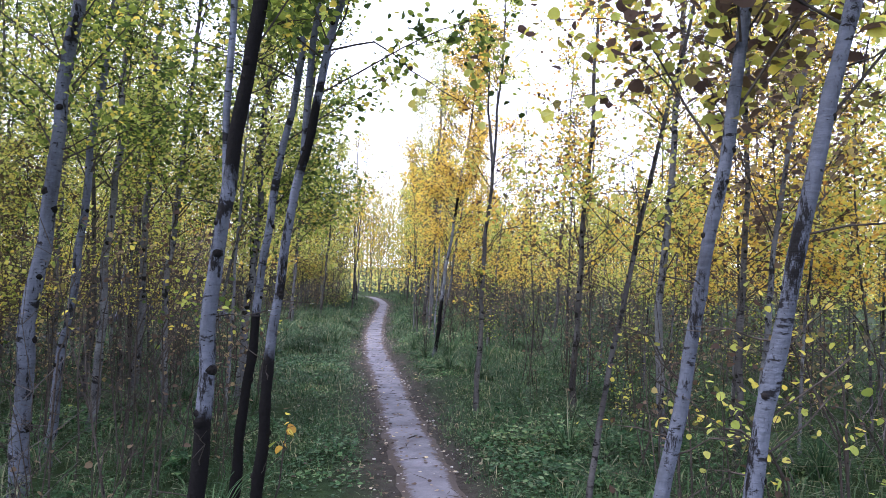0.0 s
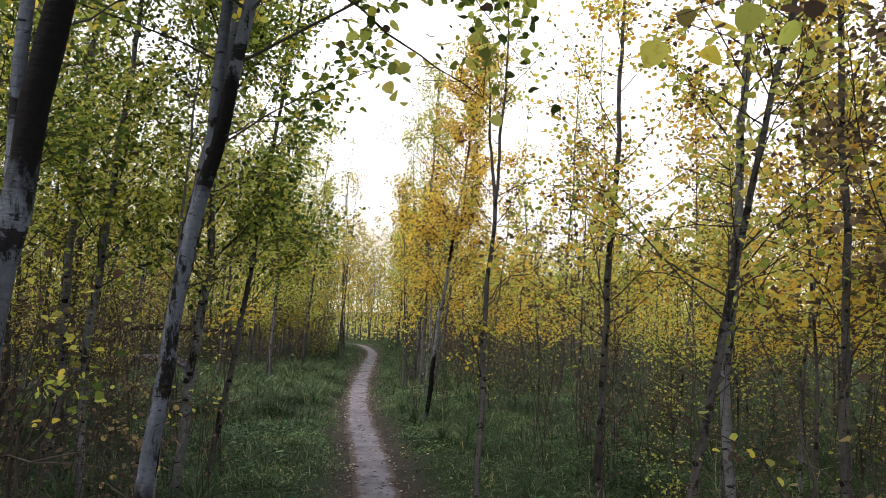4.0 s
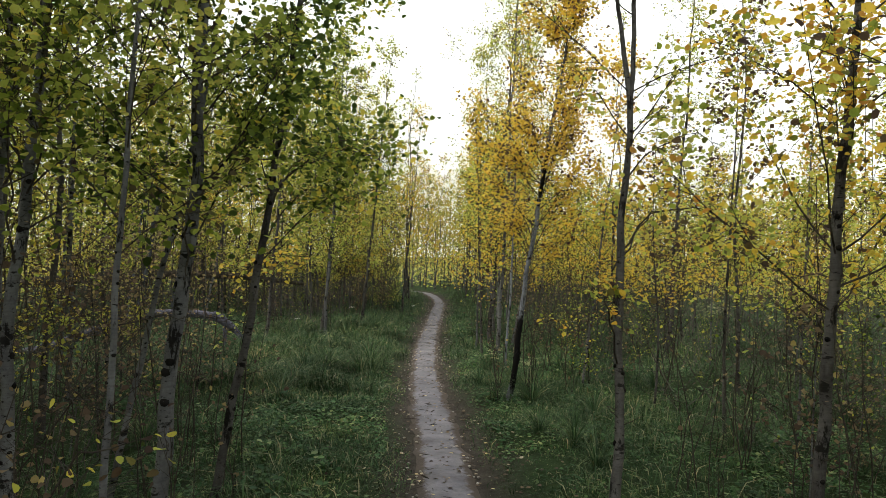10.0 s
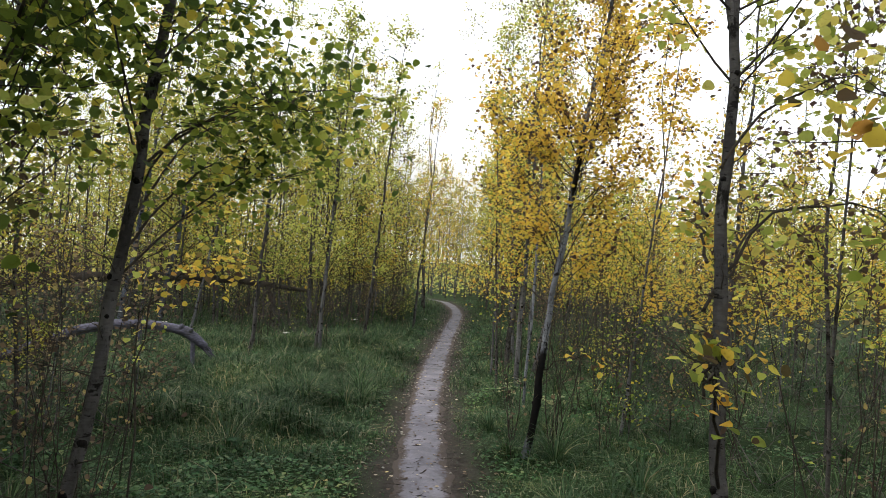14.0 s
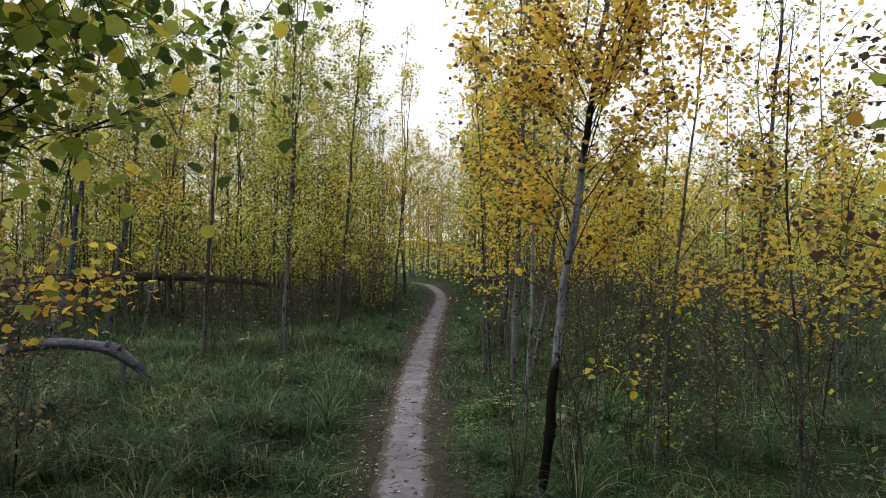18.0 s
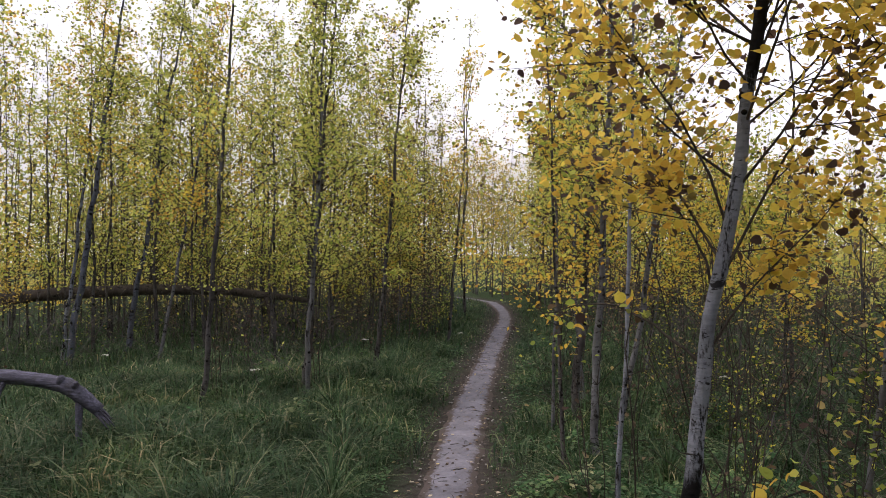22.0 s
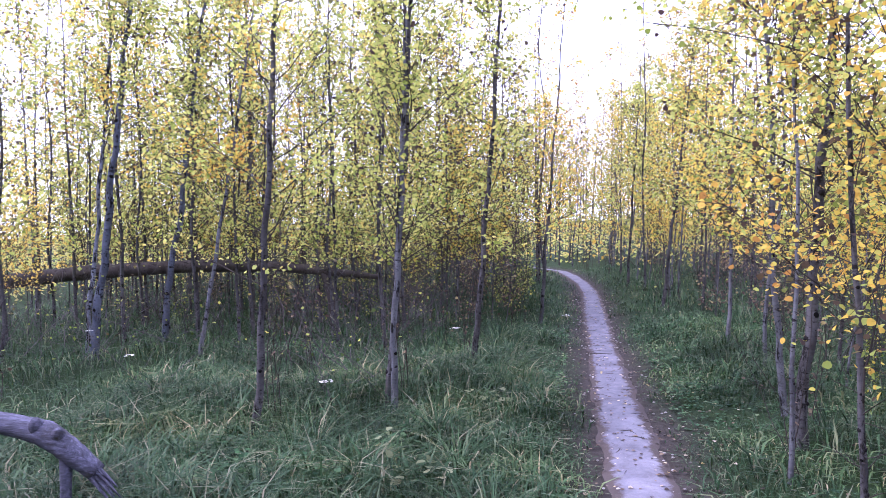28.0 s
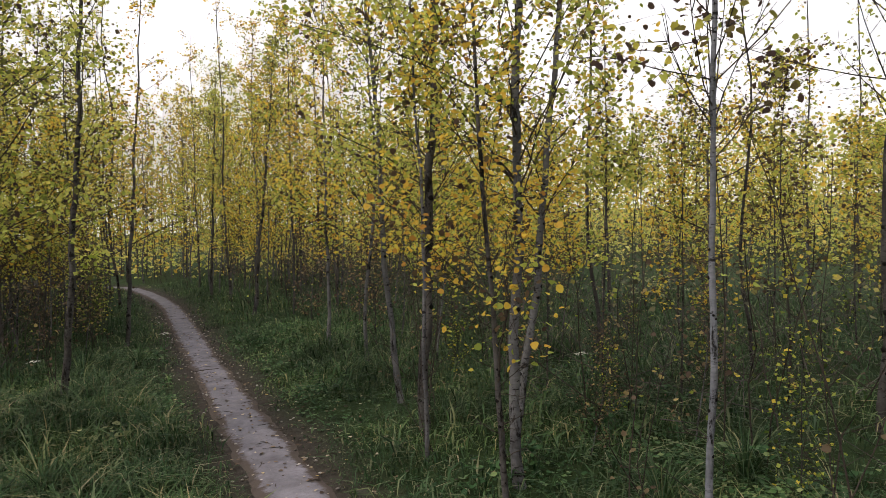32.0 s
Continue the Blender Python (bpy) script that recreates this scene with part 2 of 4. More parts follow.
HERB = leafy("herb_leaves", [(0.0, (0.02, 0.058, 0.024)), (0.55, (0.052, 0.125, 0.05)), (0.9, (0.11, 0.19, 0.082)), (1.0, (0.19, 0.25, 0.125))], 0.3, patches=MEADOW)
LITTER = leafy("fallen_leaves", [(0.0, (0.035, 0.026, 0.022)), (0.5, (0.09, 0.064, 0.048)), (0.78, (0.2, 0.15, 0.1)), (0.93, (0.48, 0.42, 0.33)), (1.0, (0.55, 0.42, 0.1))], 0.1, 0.7)

m, nt, out = material("trodden_earth")
v = coords(nt, (1, 1, 1))
c = ramp(nt, noise_of(nt, 3.2, v, 9.0, 0.7), [(0.28, (0.09, 0.088, 0.103)), (0.5, (0.158, 0.155, 0.182)), (0.75, (0.25, 0.245, 0.285))])
c = mixed(nt, ramp(nt, noise_of(nt, 55.0, v, 4.0, 0.7), [(0.5, (0, 0, 0)), (0.8, (0.6, 0.6, 0.6))]), c, (0.11, 0.09, 0.085))
a = nt.nodes.new("ShaderNodeAttribute")
a.attribute_name = "verge"
rim = node(nt, "ShaderNodeMath")
rim.operation = "ADD"
nt.links.new(a.outputs["Fac"], rim.inputs[0])
nt.links.new(noise_of(nt, 14.0, v, 6.0, 0.7), rim.inputs[1])
c = mixed(nt, ramp(nt, rim.outputs[0], [(0.8, (0, 0, 0)), (1.25, (1, 1, 1))]), c, (0.075, 0.062, 0.056))
EARTH = m
finish(nt, out, c, 0.95, noise_of(nt, 24.0, v, 8.0, 0.65), 0.45, 0.012, 0.15)

m, nt, out = material("forest_soil")
v = coords(nt, (1, 1, 1))
a = nt.nodes.new("ShaderNodeAttribute")
a.attribute_name = "worn"
soil = ramp(nt, noise_of(nt, 9.0, v, 8.0, 0.75), [(0.3, (0.028, 0.025, 0.022)), (0.7, (0.075, 0.065, 0.058))])
moss = ramp(nt, noise_of(nt, 6.0, v, 8.0, 0.7), [(0.3, (0.014, 0.024, 0.01)), (0.55, (0.027, 0.05, 0.019)), (0.75, (0.045, 0.058, 0.027))])
SOIL = m
finish(nt, out, mixed(nt, a.outputs["Fac"], moss, soil), 0.95, noise_of(nt, 25.0, v, 8.0, 0.75), 0.7, 0.04, 0.1)

m, nt, out = material("small_stones")
oi = nt.nodes.new("ShaderNodeNewGeometry")
STONE = m
finish(nt, out, ramp(nt, oi.outputs["Random Per Island"], [(0.0, (0.12, 0.11, 0.10)), (1.0, (0.5, 0.47, 0.44))]), 0.9)


# ---- meshes from arrays ----
def mesh_of(name, verts, loops, sizes, mat, smooth=False):
    me = bpy.data.meshes.new(name)
    verts = np.ascontiguousarray(verts, np.float32)
    me.vertices.add(len(verts))
    me.vertices.foreach_set("co", verts.ravel())
    me.loops.add(len(loops))
    me.loops.foreach_set("vertex_index", np.ascontiguousarray(loops, np.int32))
    me.polygons.add(len(sizes))
    starts = np.concatenate([[0], np.cumsum(sizes)[:-1]]).astype(np.int32)
    me.polygons.foreach_set("loop_start", starts)
    if smooth:
        me.polygons.foreach_set("use_smooth", np.ones(len(sizes), bool))
    me.materials.append(mat)
    me.update(calc_edges=True)
    return me


def tubes(paths, radii, sides):
    """Round rods along many paths of equal length: paths (n, k, 3), radii (n, k). Returns verts and quads."""
    n, k, _ = paths.shape
    way = np.gradient(paths, axis=1)
    way /= np.linalg.norm(way, axis=2, keepdims=True) + 1e-9
    ref = np.where(np.abs(way[..., 2:3]) > 0.9, np.array([1.0, 0, 0]), np.array([0, 0, 1.0]))
    u = np.cross(way, ref)
    u /= np.linalg.norm(u, axis=2, keepdims=True) + 1e-9
    w = np.cross(way, u)
    a = np.arange(sides) * 2 * np.pi / sides
    ring = u[:, :, None] * np.cos(a)[:, None] + w[:, :, None] * np.sin(a)[:, None]
    verts = paths[:, :, None] + ring * radii[:, :, None, None]
    i = np.arange(n)[:, None, None] * k * sides + np.arange(k - 1)[None, :, None] * sides
    j = np.arange(sides)[None, None]
    j2 = (j + 1) % sides
    quads = np.stack([i + j, i + j2, i + sides + j2, i + sides + j], -1).reshape(-1, 4)
    return verts.reshape(-1, 3), quads


def joined(pieces):
    verts, quads, base = [], [], 0
    for p, q in pieces:
        verts.append(p)
        quads.append(q + base)
        base += len(p)
    return np.concatenate(verts), np.concatenate(quads)


def quad_mesh(name, verts, quads, mat, smooth=False):
    return mesh_of(name, verts, quads.ravel(), np.full(len(quads), 4), mat, smooth)


def leaves_at(rng, places, size, fine=True, flat=0.0, rich=False):
    """Aspen leaves: round blades folded along the midrib, one island each. Returns verts and quads."""
    n = len(places)
    ahead = rng.normal(size=(n, 3))
    ahead[:, 2] = ahead[:, 2] * 0.55 - 0.3 * (1 - flat)
    ahead[:, 2] *= 1 - flat
    ahead /= np.linalg.norm(ahead, axis=1, keepdims=True)
    up = rng.normal(size=(n, 3))
    up[:, 2] += 1.7 + 8 * flat
    side = np.cross(ahead, up)
    side /= np.linalg.norm(side, axis=1, keepdims=True) + 1e-9
    up = np.cross(side, ahead)
    s = (size * rng.uniform(0.55, 1.25, n))[:, None]
    if rich:
        curl = rng.uniform(-0.1, 0.16, (n, 1))
        shape = [(0, 0, 0), (0.34, 0.1, 0.05), (0.5, 0.42, 0.12), (0.32, 0.84, 0.07), (0, 1.04, -0.06), (-0.32, 0.84, 0.07), (-0.5, 0.42, 0.12), (-0.34, 0.1, 0.05)]
        faces = np.array([[0, 1, 2, 3], [0, 3, 4, 5], [0, 5, 6, 7]])
    elif fine:
        shape = [(0, 0, 0), (-0.46, 0.22, 0.08), (-0.40, 0.72, 0.1), (0, 1.02, -0.03), (0.40, 0.72, 0.1), (0.46, 0.22, 0.08)]
        faces = np.array([[0, 3, 2, 1], [0, 5, 4, 3]])
    else:
        shape = [(-0.12, 0, 0), (-0.46, 0.6, 0.08), (0.1, 1.0, -0.02), (0.48, 0.38, 0.08)]
        faces = np.array([[0, 3, 2, 1]])
    verts = np.stack([places + s * (x * side + y * ahead + (z - (curl * y * y if rich else 0.0)) * up) for x, y, z in shape], 1)
    quads = (np.arange(n) * len(shape))[:, None, None] + faces
    return verts.reshape(-1, 3), quads.reshape(-1, 4)


def part(name, me, parent, label=""):
    ob = new(name, me)
    ob.parent = parent
    if label:
        ob["label"] = label
    return ob


def unit(a):
    return a / (np.linalg.norm(a, axis=-1, keepdims=True) + 1e-9)


def boughs(rng, stem, low, height, spread, girth, per_m, twigs):
    """Limbs and twigs round a stem. Returns the limb rods, the twig rods and the twig paths."""
    n = max(4, int((height - low) * per_m))
    z = np.sort(rng.uniform(low, height * 0.985, n))
    p = (z - low) / (height - low)
    az = np.arange(n) * 2.399 + rng.uniform(0, 1.2, n)
    rise = rng.uniform(0.5, 1.1, n) + 0.25 * p
    length = spread * (1.05 - 0.75 * p) * rng.uniform(0.6, 1.45, n) * (0.75 + 0.25 * np.minimum(1, p * 5))
    way = np.stack([np.cos(az), np.sin(az), np.tan(np.minimum(rise, 1.2))], -1)
    way = unit(way)
    length = np.minimum(length, min(0.215 * height, 0.95))
    s = np.linspace(0, 1, 6)
    start = stem(z)
    bend = np.zeros((n, 6, 3))
    bend[..., 2] = (s**2)[None] * rng.uniform(-0.16, 0.2, (n, 1)) * length[:, None]
    wob = np.cumsum(np.cumsum(rng.normal(0, 0.016, (n, 6, 3)), 1), 1) * length[:, None, None]
    wob[:, 0] = 0
    limbs = start[:, None] + way[:, None] * (s[None, :, None] * length[:, None, None]) + bend + wob
    r0 = np.minimum(girth * 0.08, 0.0017 + 0.0038 * length) * (1 - 0.4 * p)
    lr = r0[:, None] * (1 - 0.85 * s[None]) + 0.0009
    m = n * twigs
    who = np.repeat(np.arange(n), twigs)
    at = rng.uniform(0.2, 1.0, m)
    seg = np.minimum((at * 5).astype(int), 4)
    fr = (at * 5 - seg)[:, None]
    begin = limbs[who, seg] * (1 - fr) + limbs[who, seg + 1] * fr
    tw = unit(way[who] + rng.normal(0, 0.75, (m, 3)) * np.array([1, 1, 0.7]))
    tl = length[who] * rng.uniform(0.22, 0.65, m) * (1.15 - 0.5 * at)
    ts = np.linspace(0, 1, 4)
    tp = begin[:, None] + tw[:, None] * (ts[None, :, None] * tl[:, None, None])
    tp[:, 1:] += np.cumsum(rng.normal(0, 0.05, (m, 3, 3)), 1) * tl[:, None, None]
    tr = np.tile(np.array([0.0026, 0.002, 0.0014, 0.0008]), (m, 1))
    return (limbs, lr), (tp, tr), who


def leaf_places(rng, limbs, tp, count):
    m, n = len(tp), len(limbs)
    a = int(count * 0.8)
    w = rng.integers(0, m, a)
    f = rng.uniform(0.15, 1.05, a)[:, None] * 3
    i = np.minimum(f.astype(int), 2)[:, 0]
    f = f - i[:, None]
    one = tp[w, i] * (1 - f) + tp[w, i + 1] * f
    b = count - a
    w = rng.integers(0, n, b)
    f = rng.uniform(0.35, 1.0, b)[:, None] * 5
    i = np.minimum(f.astype(int), 4)[:, 0]
    f = f - i[:, None]
    two = limbs[w, i] * (1 - f) + limbs[w, i + 1] * f
    return np.concatenate([one, two]) + rng.normal(0, 0.045, (count, 3))


WORDS = {"pale": "pale-barked", "grey": "grey-barked", "dark": "dark-barked", "mid": "grey-barked"}
TINTS = {"green": "green", "lime": "yellow-green", "yellow": "yellow", "gold": "golden-orange", "brown": "withered brown", "dusk": "dull olive", "pale": "pale green"}
tree_count = 0


def tree(x, y, lean, bow, height, girth, kind, tint, low, spread, count, fine=True, size=0.031, per_m=9, twigs=6, fork=0.0, scar=None, back=0.0, sides=12, broad=False, rich=False):
    """One aspen standing at x, y: an Empty with trunk, limbs and crown."""
    global tree_count
    tree_count += 1
    rng = np.random.default_rng(1000 + tree_count)
    wob = rng.normal(0, 0.007 if fine else 0.03, 4)
    crook = rng.uniform(0, 6.28, 6)
    kink = min(0.012, girth * 0.16)

    def stem(z):
        zc = np.minimum(z, 2.6)
        sx = lean * z + bow * zc**2 + (2 * bow * 2.6 * 0.5) * (z - zc)
        kx = kink * (np.sin(z * 4.3 + crook[0]) + 0.6 * np.sin(z * 9.1 + crook[1]) + 0.3 * np.sin(z * 19 + crook[2]))
        ky = kink * (np.sin(z * 3.9 + crook[3]) + 0.6 * np.sin(z * 8.3 + crook[4]))
        return np.stack([sx + kx + wob[0] * np.sin(z * 2.1 + wob[1] * 90), back * z + ky + wob[2] * np.sin(z * 1.7 + wob[3] * 90), z], -1)

    root = new("shrub" if height < 1.6 else "aspen_tree")
    root.location = (x, y, -0.04)
    k = 64 if fine else 14
    s = np.linspace(0, 1, k)
    zs = height * s**1.25
    rad = girth / 2 * (1.0 - 0.9 * s**1.2) * (1 + 0.3 * np.exp(-zs / 0.12)) * (1 + rng.normal(0, 0.045 if fine else 0.02, k)) + 0.002
    mask = np.zeros(k)
    if scar:
        for lo, hi in scar:
            mask = np.maximum(mask, np.clip(np.minimum((zs - lo) / 0.3 + 0.6, (hi - zs) / 0.3 + 0.6), 0, 1))
        rad = rad * (1 + 0.13 * mask * np.abs(np.sin(zs * 9)))
    me = quad_mesh("trunk", *tubes(stem(zs)[None], rad[None], sides), BARK[kind], True)
    me.attributes.new("scar", "FLOAT", "POINT").data.foreach_set("value", np.repeat(mask, sides).astype(np.float32) * 0.72)
    bole = part("trunk", me, root)
    (limbs, lr), (tp, tr), who = boughs(rng, stem, low, height, spread, girth, per_m, twigs)
    if fork:
        q = np.linspace(0, 1, 12)
        z2 = fork + q * (height * 0.8 - fork)
        off = np.stack([-0.13 * q**0.8 * (height - fork) * 0.55, 0.08 * q, 0 * q], -1)
        path = stem(z2) + off
        r2 = girth * (0.2 if fork < 1.8 else 0.3) * (1 - 0.85 * q) + 0.002
        part("second_stem", quad_mesh("second_stem", *tubes(path[None], r2[None], 9), BARK[kind], True), root)
    if fine:
        for n in range(len(limbs)):
            mine = who == n
            rods = [tubes(limbs[n : n + 1], lr[n : n + 1], 5), tubes(tp[mine][:, [0, 1, 3]], tr[mine][:, [0, 1, 3]], 3)]
            part("limb", quad_mesh("limb", *joined(rods), TWIG, True), root)
        for zd in rng.uniform(0.35, low + 0.5, 14):
            az, run = rng.uniform(0, 6.28), rng.uniform(0.1, 0.36)
            way = unit(np.array([math.cos(az), math.sin(az), rng.uniform(0.05, 0.9)]))
            dead = stem(np.array([zd]))[:, None] + way * np.linspace(0, 1, 5)[None, :, None] * run
            dead[:, 2:] += np.cumsum(rng.normal(0, 0.05, (1, 3, 3)), 1) * run
            side = np.stack([dead[:, 2], dead[:, 2] + unit(way + rng.normal(0, 0.6, 3)) * run * 0.45], 1)
            rods = [tubes(dead, np.array([[0.0026, 0.0022, 0.0017, 0.0012, 0.0006]]), 4), tubes(side, np.array([[0.0016, 0.0006]]), 3)]
            part("dead_twig", quad_mesh("dead_twig", *joined(rods), TWIG, True), root)
        for zk in rng.uniform(0.3, min(3.0, height * 0.6), 16):
            r = float(np.interp(zk, zs, rad))
            az = rng.uniform(0, 6.28)
            out = np.array([math.cos(az), math.sin(az), 0.3])
            path = stem(np.array([zk])) + out[None] * (r * np.array([0.2, 0.9, 1.12, 1.24]))[:, None]
            part("knot", quad_mesh("knot", *tubes(path[None], (r * rng.uniform(0.6, 1.3) * np.array([[0.75, 0.62, 0.4, 0.03]])), 7), ROUGH_BARK, True), bole, "black branch scar")
    else:
        rods = [tubes(limbs[:, ::2][:, :3], lr[:, ::2][:, :3], 3), tubes(tp[:, ::3], tr[:, ::3] * 1.3, 3)]
        tagged(part("branchwork", quad_mesh("branchwork", *joined(rods), TWIG, True), root), kind="stuff")
    places = leaf_places(rng, limbs, tp, count)
    part("crown", quad_mesh("crown", *leaves_at(rng, places, size, fine and not broad, 0.0, rich), LEAF[tint]), root, "loose " + TINTS[tint] + " autumn leaves")
    girth_word = "slender" if girth < 0.045 else "young"
    tagged(root, f"{girth_word} {WORDS[kind]} aspen with {TINTS[tint]} leaves in grass", "tree", "aspens")
    if height < 1.6:
        tagged(root, f"low twiggy shrub with {TINTS[tint]} leaves under the trees", "shrub", "shrubs")
    return root


# ---- ground and path ----
PATH_Y = np.array([-30, -6, 0, 4.16, 6.35, 8.45, 10.45, 12.35, 14.55, 16.25, 19.75, 22.75, 25.25, 27.55, 29.75, 31.75, 34, 38, 60])
PATH_X = np.array([0.6, 0.35, 0.2, 0.0, -0.34, -0.63, -0.95, -1.2, -1.44, -1.59, -1.83, -2.04, -2.2, -2.5, -2.9, -3.35, -4.6, -7.5, -22.0])


def path_x(y):
    return np.interp(y, PATH_Y, PATH_X)


def fbm(x, y, f, seed):
    g = np.random.default_rng(seed)
    h = 0
    for k in range(4):
        a, b, c, d = g.uniform(0, 6.28, 4)
        fx, fy = f * 1.9**k * np.cos(a), f * 1.9**k * np.sin(a)
        h = h + np.sin(x * fx + y * fy + b) * np.sin(x * fy * 0.8 - y * fx * 1.1 + c) / 1.7**k
    return h / 2.2


def ground_z(x, y):
    d = np.abs(x - path_x(y))
    rise = np.clip((d - 0.2) / 0.5, 0, 1)
    rough = 0.03 * fbm(x, y, 3.0, 5) + 0.05 * fbm(x, y, 0.7, 6)
    return rise * (0.05 + rough) - 0.018 * (1 - rise)


def stretched(lo, hi, step, far):
    a = np.arange(lo, hi, step)
    g, d = [], step
    p = 0.0
    while p < far:
        d *= 1.22
        p += d
        g.append(p)
    g = np.array(g)
    return np.concatenate([lo - g[::-1], a, a[-1] + g])


gx, gy = stretched(-5.2, 2.4, 0.09, 900), stretched(1.5, 33, 0.15, 900)
GX, GY = np.meshgrid(gx, gy)
GZ = ground_z(GX, GY)
ny, nx = GX.shape
i = np.arange(ny - 1)[:, None] * nx + np.arange(nx - 1)[None]
quads = np.stack([i, i + 1, i + nx + 1, i + nx], -1).reshape(-1, 4)
me = quad_mesh("ground", np.stack([GX, GY, GZ], -1).reshape(-1, 3), quads, SOIL, True)
att = me.attributes.new("worn", "FLOAT", "POINT")
d = np.abs(GX - path_x(GY)) + 0.12 * fbm(GX, GY, 2.5, 9)
att.data.foreach_set("value", np.clip((0.6 - d) / 0.35, 0, 1).astype(np.float32).ravel())
tagged(new("ground", me), "mossy dark forest soil with worn bare verges", "ground", kind="structure")

py = np.arange(-14, 46, 0.06)
cols = np.linspace(-1, 1, 13)
half = 0.215 + 0.03 * fbm(py, 0 * py, 1.3, 21)
edge = np.stack([half + 0.055 * fbm(py, 0 * py + k, 7.0, 22 + k) for k in (0, 3)], -1)
PX = path_x(py)[:, None] + np.where(cols < 0, cols * edge[:, :1], cols * edge[:, 1:])
PY = np.repeat(py[:, None], 13, 1)
PZ = 0.008 - 0.034 * np.abs(cols)[None] ** 4 + 0.006 * fbm(PX, PY, 9.0, 31)
i = np.arange(len(py) - 1)[:, None] * 13 + np.arange(12)[None]
quads = np.stack([i, i + 1, i + 14, i + 13], -1).reshape(-1, 4)
me = quad_mesh("path", np.stack([PX, PY, PZ], -1).reshape(-1, 3), quads, EARTH, True)
me.attributes.new("verge", "FLOAT", "POINT").data.foreach_set("value", np.tile(np.abs(cols) ** 2, len(py)).astype(np.float32))
tagged(new("path", me), "narrow pale trodden earth footpath winding through grass", "path", kind="structure")


# ---- the aspens beside the path ----
def aspen(x, y, lean, bow, height, girth, kind, tint, low=1.3, spread=0.85, count=1500, **more):
    far = y > 16
    more.setdefault("size", 0.044 if far else 0.034 if y > 11 else 0.032)
    more.setdefault("broad", y > 15.6 or abs(x - float(path_x(y))) > 2.2)
    return tree(x, y, lean, bow, height, girth, kind, tint, low, spread * (1.25 if y > 12 else 1.1), int(count * (2.8 if y > 14 else 4.2 if x < -0.5 and y < 9 else 2.4)), **more)


# first stretch, west side
aspen(-2.36, 4.0, 0.059, 0.022, 7, 0.10, "mid", "green", 1.9, 1.1, 2600)
aspen(-2.53, 4.6, 0.136, 0.0, 6, 0.06, "mid", "green", 1.8, 0.9, 1700)
aspen(-2.72, 5.6, 0.075, 0.0, 6, 0.07, "grey", "green", 1.8, 0.9, 1700)
aspen(-2.84, 6.6, 0.058, 0.0, 6, 0.07, "grey", "lime", 1.7, 0.9, 1700)
aspen(-0.82, 2.5, 0.023, 0.031, 6.5, 0.06, "mid", "green", 2.1, 1.0, 2200, rich=True, fork=1.6, scar=((0.0, 0.82), (1.72, 4.0)))
aspen(-0.77, 3.15, 0.0, 0.058, 6, 0.05, "mid", "green", 2.1, 1.0, 2200, rich=True, fork=1.85, scar=((0.0, 0.92), (1.85, 2.1)))
aspen(-1.10, 3.9, 0.098, 0.017, 6.5, 0.052, "mid", "green", 2.0, 1.0, 2200, scar=((0.0, 1.1),))
aspen(-2.42, 6.2, 0.004, 0.030, 6.5, 0.06, "grey", "green", 1.5, 1.25, 3000)
aspen(-1.76, 5.8, 0.075, 0.0, 4, 0.03, "grey", "lime", 1.4, 0.6, 700)
aspen(-2.35, 6.9, 0.227, 0.0, 5, 0.035, "grey", "lime", 1.5, 0.7, 900)
aspen(-1.86, 6.44, 0.160, -0.025, 6.5, 0.075, "grey", "green", 1.4, 1.3, 3400)
aspen(-1.83, 7.1, 0.201, -0.011, 6, 0.05, "dark", "green", 1.45, 1.35, 3000)
# first stretch, east side
aspen(0.335, 6.45, 0.035, 0.022, 5.2, 0.05, "dark", "lime", 2.05, 0.8, 700, fork=2.4, rich=True, back=0.36)
aspen(1.21, 6.5, 0.047, 0.009, 5.5, 0.058, "dark", "yellow", 1.2, 1.0, 2500)
aspen(1.54, 4.9, -0.022, 0.029, 6, 0.058, "grey", "yellow", 1.2, 0.95, 2700)
aspen(0.77, 3.6, 0.125, 0.031, 4.5, 0.03, "dark", "lime", 1.25, 0.5, 600, size=0.027, rich=True)
aspen(1.92, 4.6, 0.045, 0.0, 5.5, 0.045, "dark", "dusk", 1.1, 0.9, 2200)
aspen(1.75, 3.9, 0.033, 0.034, 5, 0.035, "grey", "brown", 1.0, 0.9, 2000)
aspen(0.54, 1.9, 0.144, 0.012, 5.5, 0.042, "mid", "dusk", 1.5, 1.0, 3000, rich=True, size=0.038)
aspen(0.60, 1.45, 0.047, 0.059, 5.5, 0.041, "mid", "dusk", 1.5, 1.0, 3000, rich=True, size=0.038)
# second stretch
aspen(-0.15, 10.35, 0.148, 0.004, 4.9, 0.056, "pale", "gold", 1.1, 0.93, 7600, scar=((0.25, 0.85), (2.2, 2.6)), size=0.029, per_m=14, rich=True)
aspen(0.66, 11.05, 0.129, 0.0, 3.6, 0.028, "grey", "gold", 1.0, 0.6, 700)
aspen(2.04, 13.25, 0.078, 0.0, 6, 0.06, "dark", "lime", 1.6, 0.7, 900)
aspen(-3.38, 15.4, 0.097, 0.0, 5.2, 0.06, "dark", "lime", 1.2, 0.85, 1600)
aspen(-3.28, 15.25, 0.064, 0.0, 5.2, 0.055, "grey", "lime", 1.2, 0.85, 1400)
aspen(-2.93, 16.65, 0.105, 0.0, 5.4, 0.06, "dark", "lime", 1.2, 0.8, 1500)
aspen(-2.72, 20.45, 0.103, 0.0, 5, 0.055, "dark", "yellow", 1.2, 0.7, 900)
aspen(-4.05, 14.45, 0.092, 0.0, 5.4, 0.055, "dark", "lime", 1.1, 0.9, 1700)
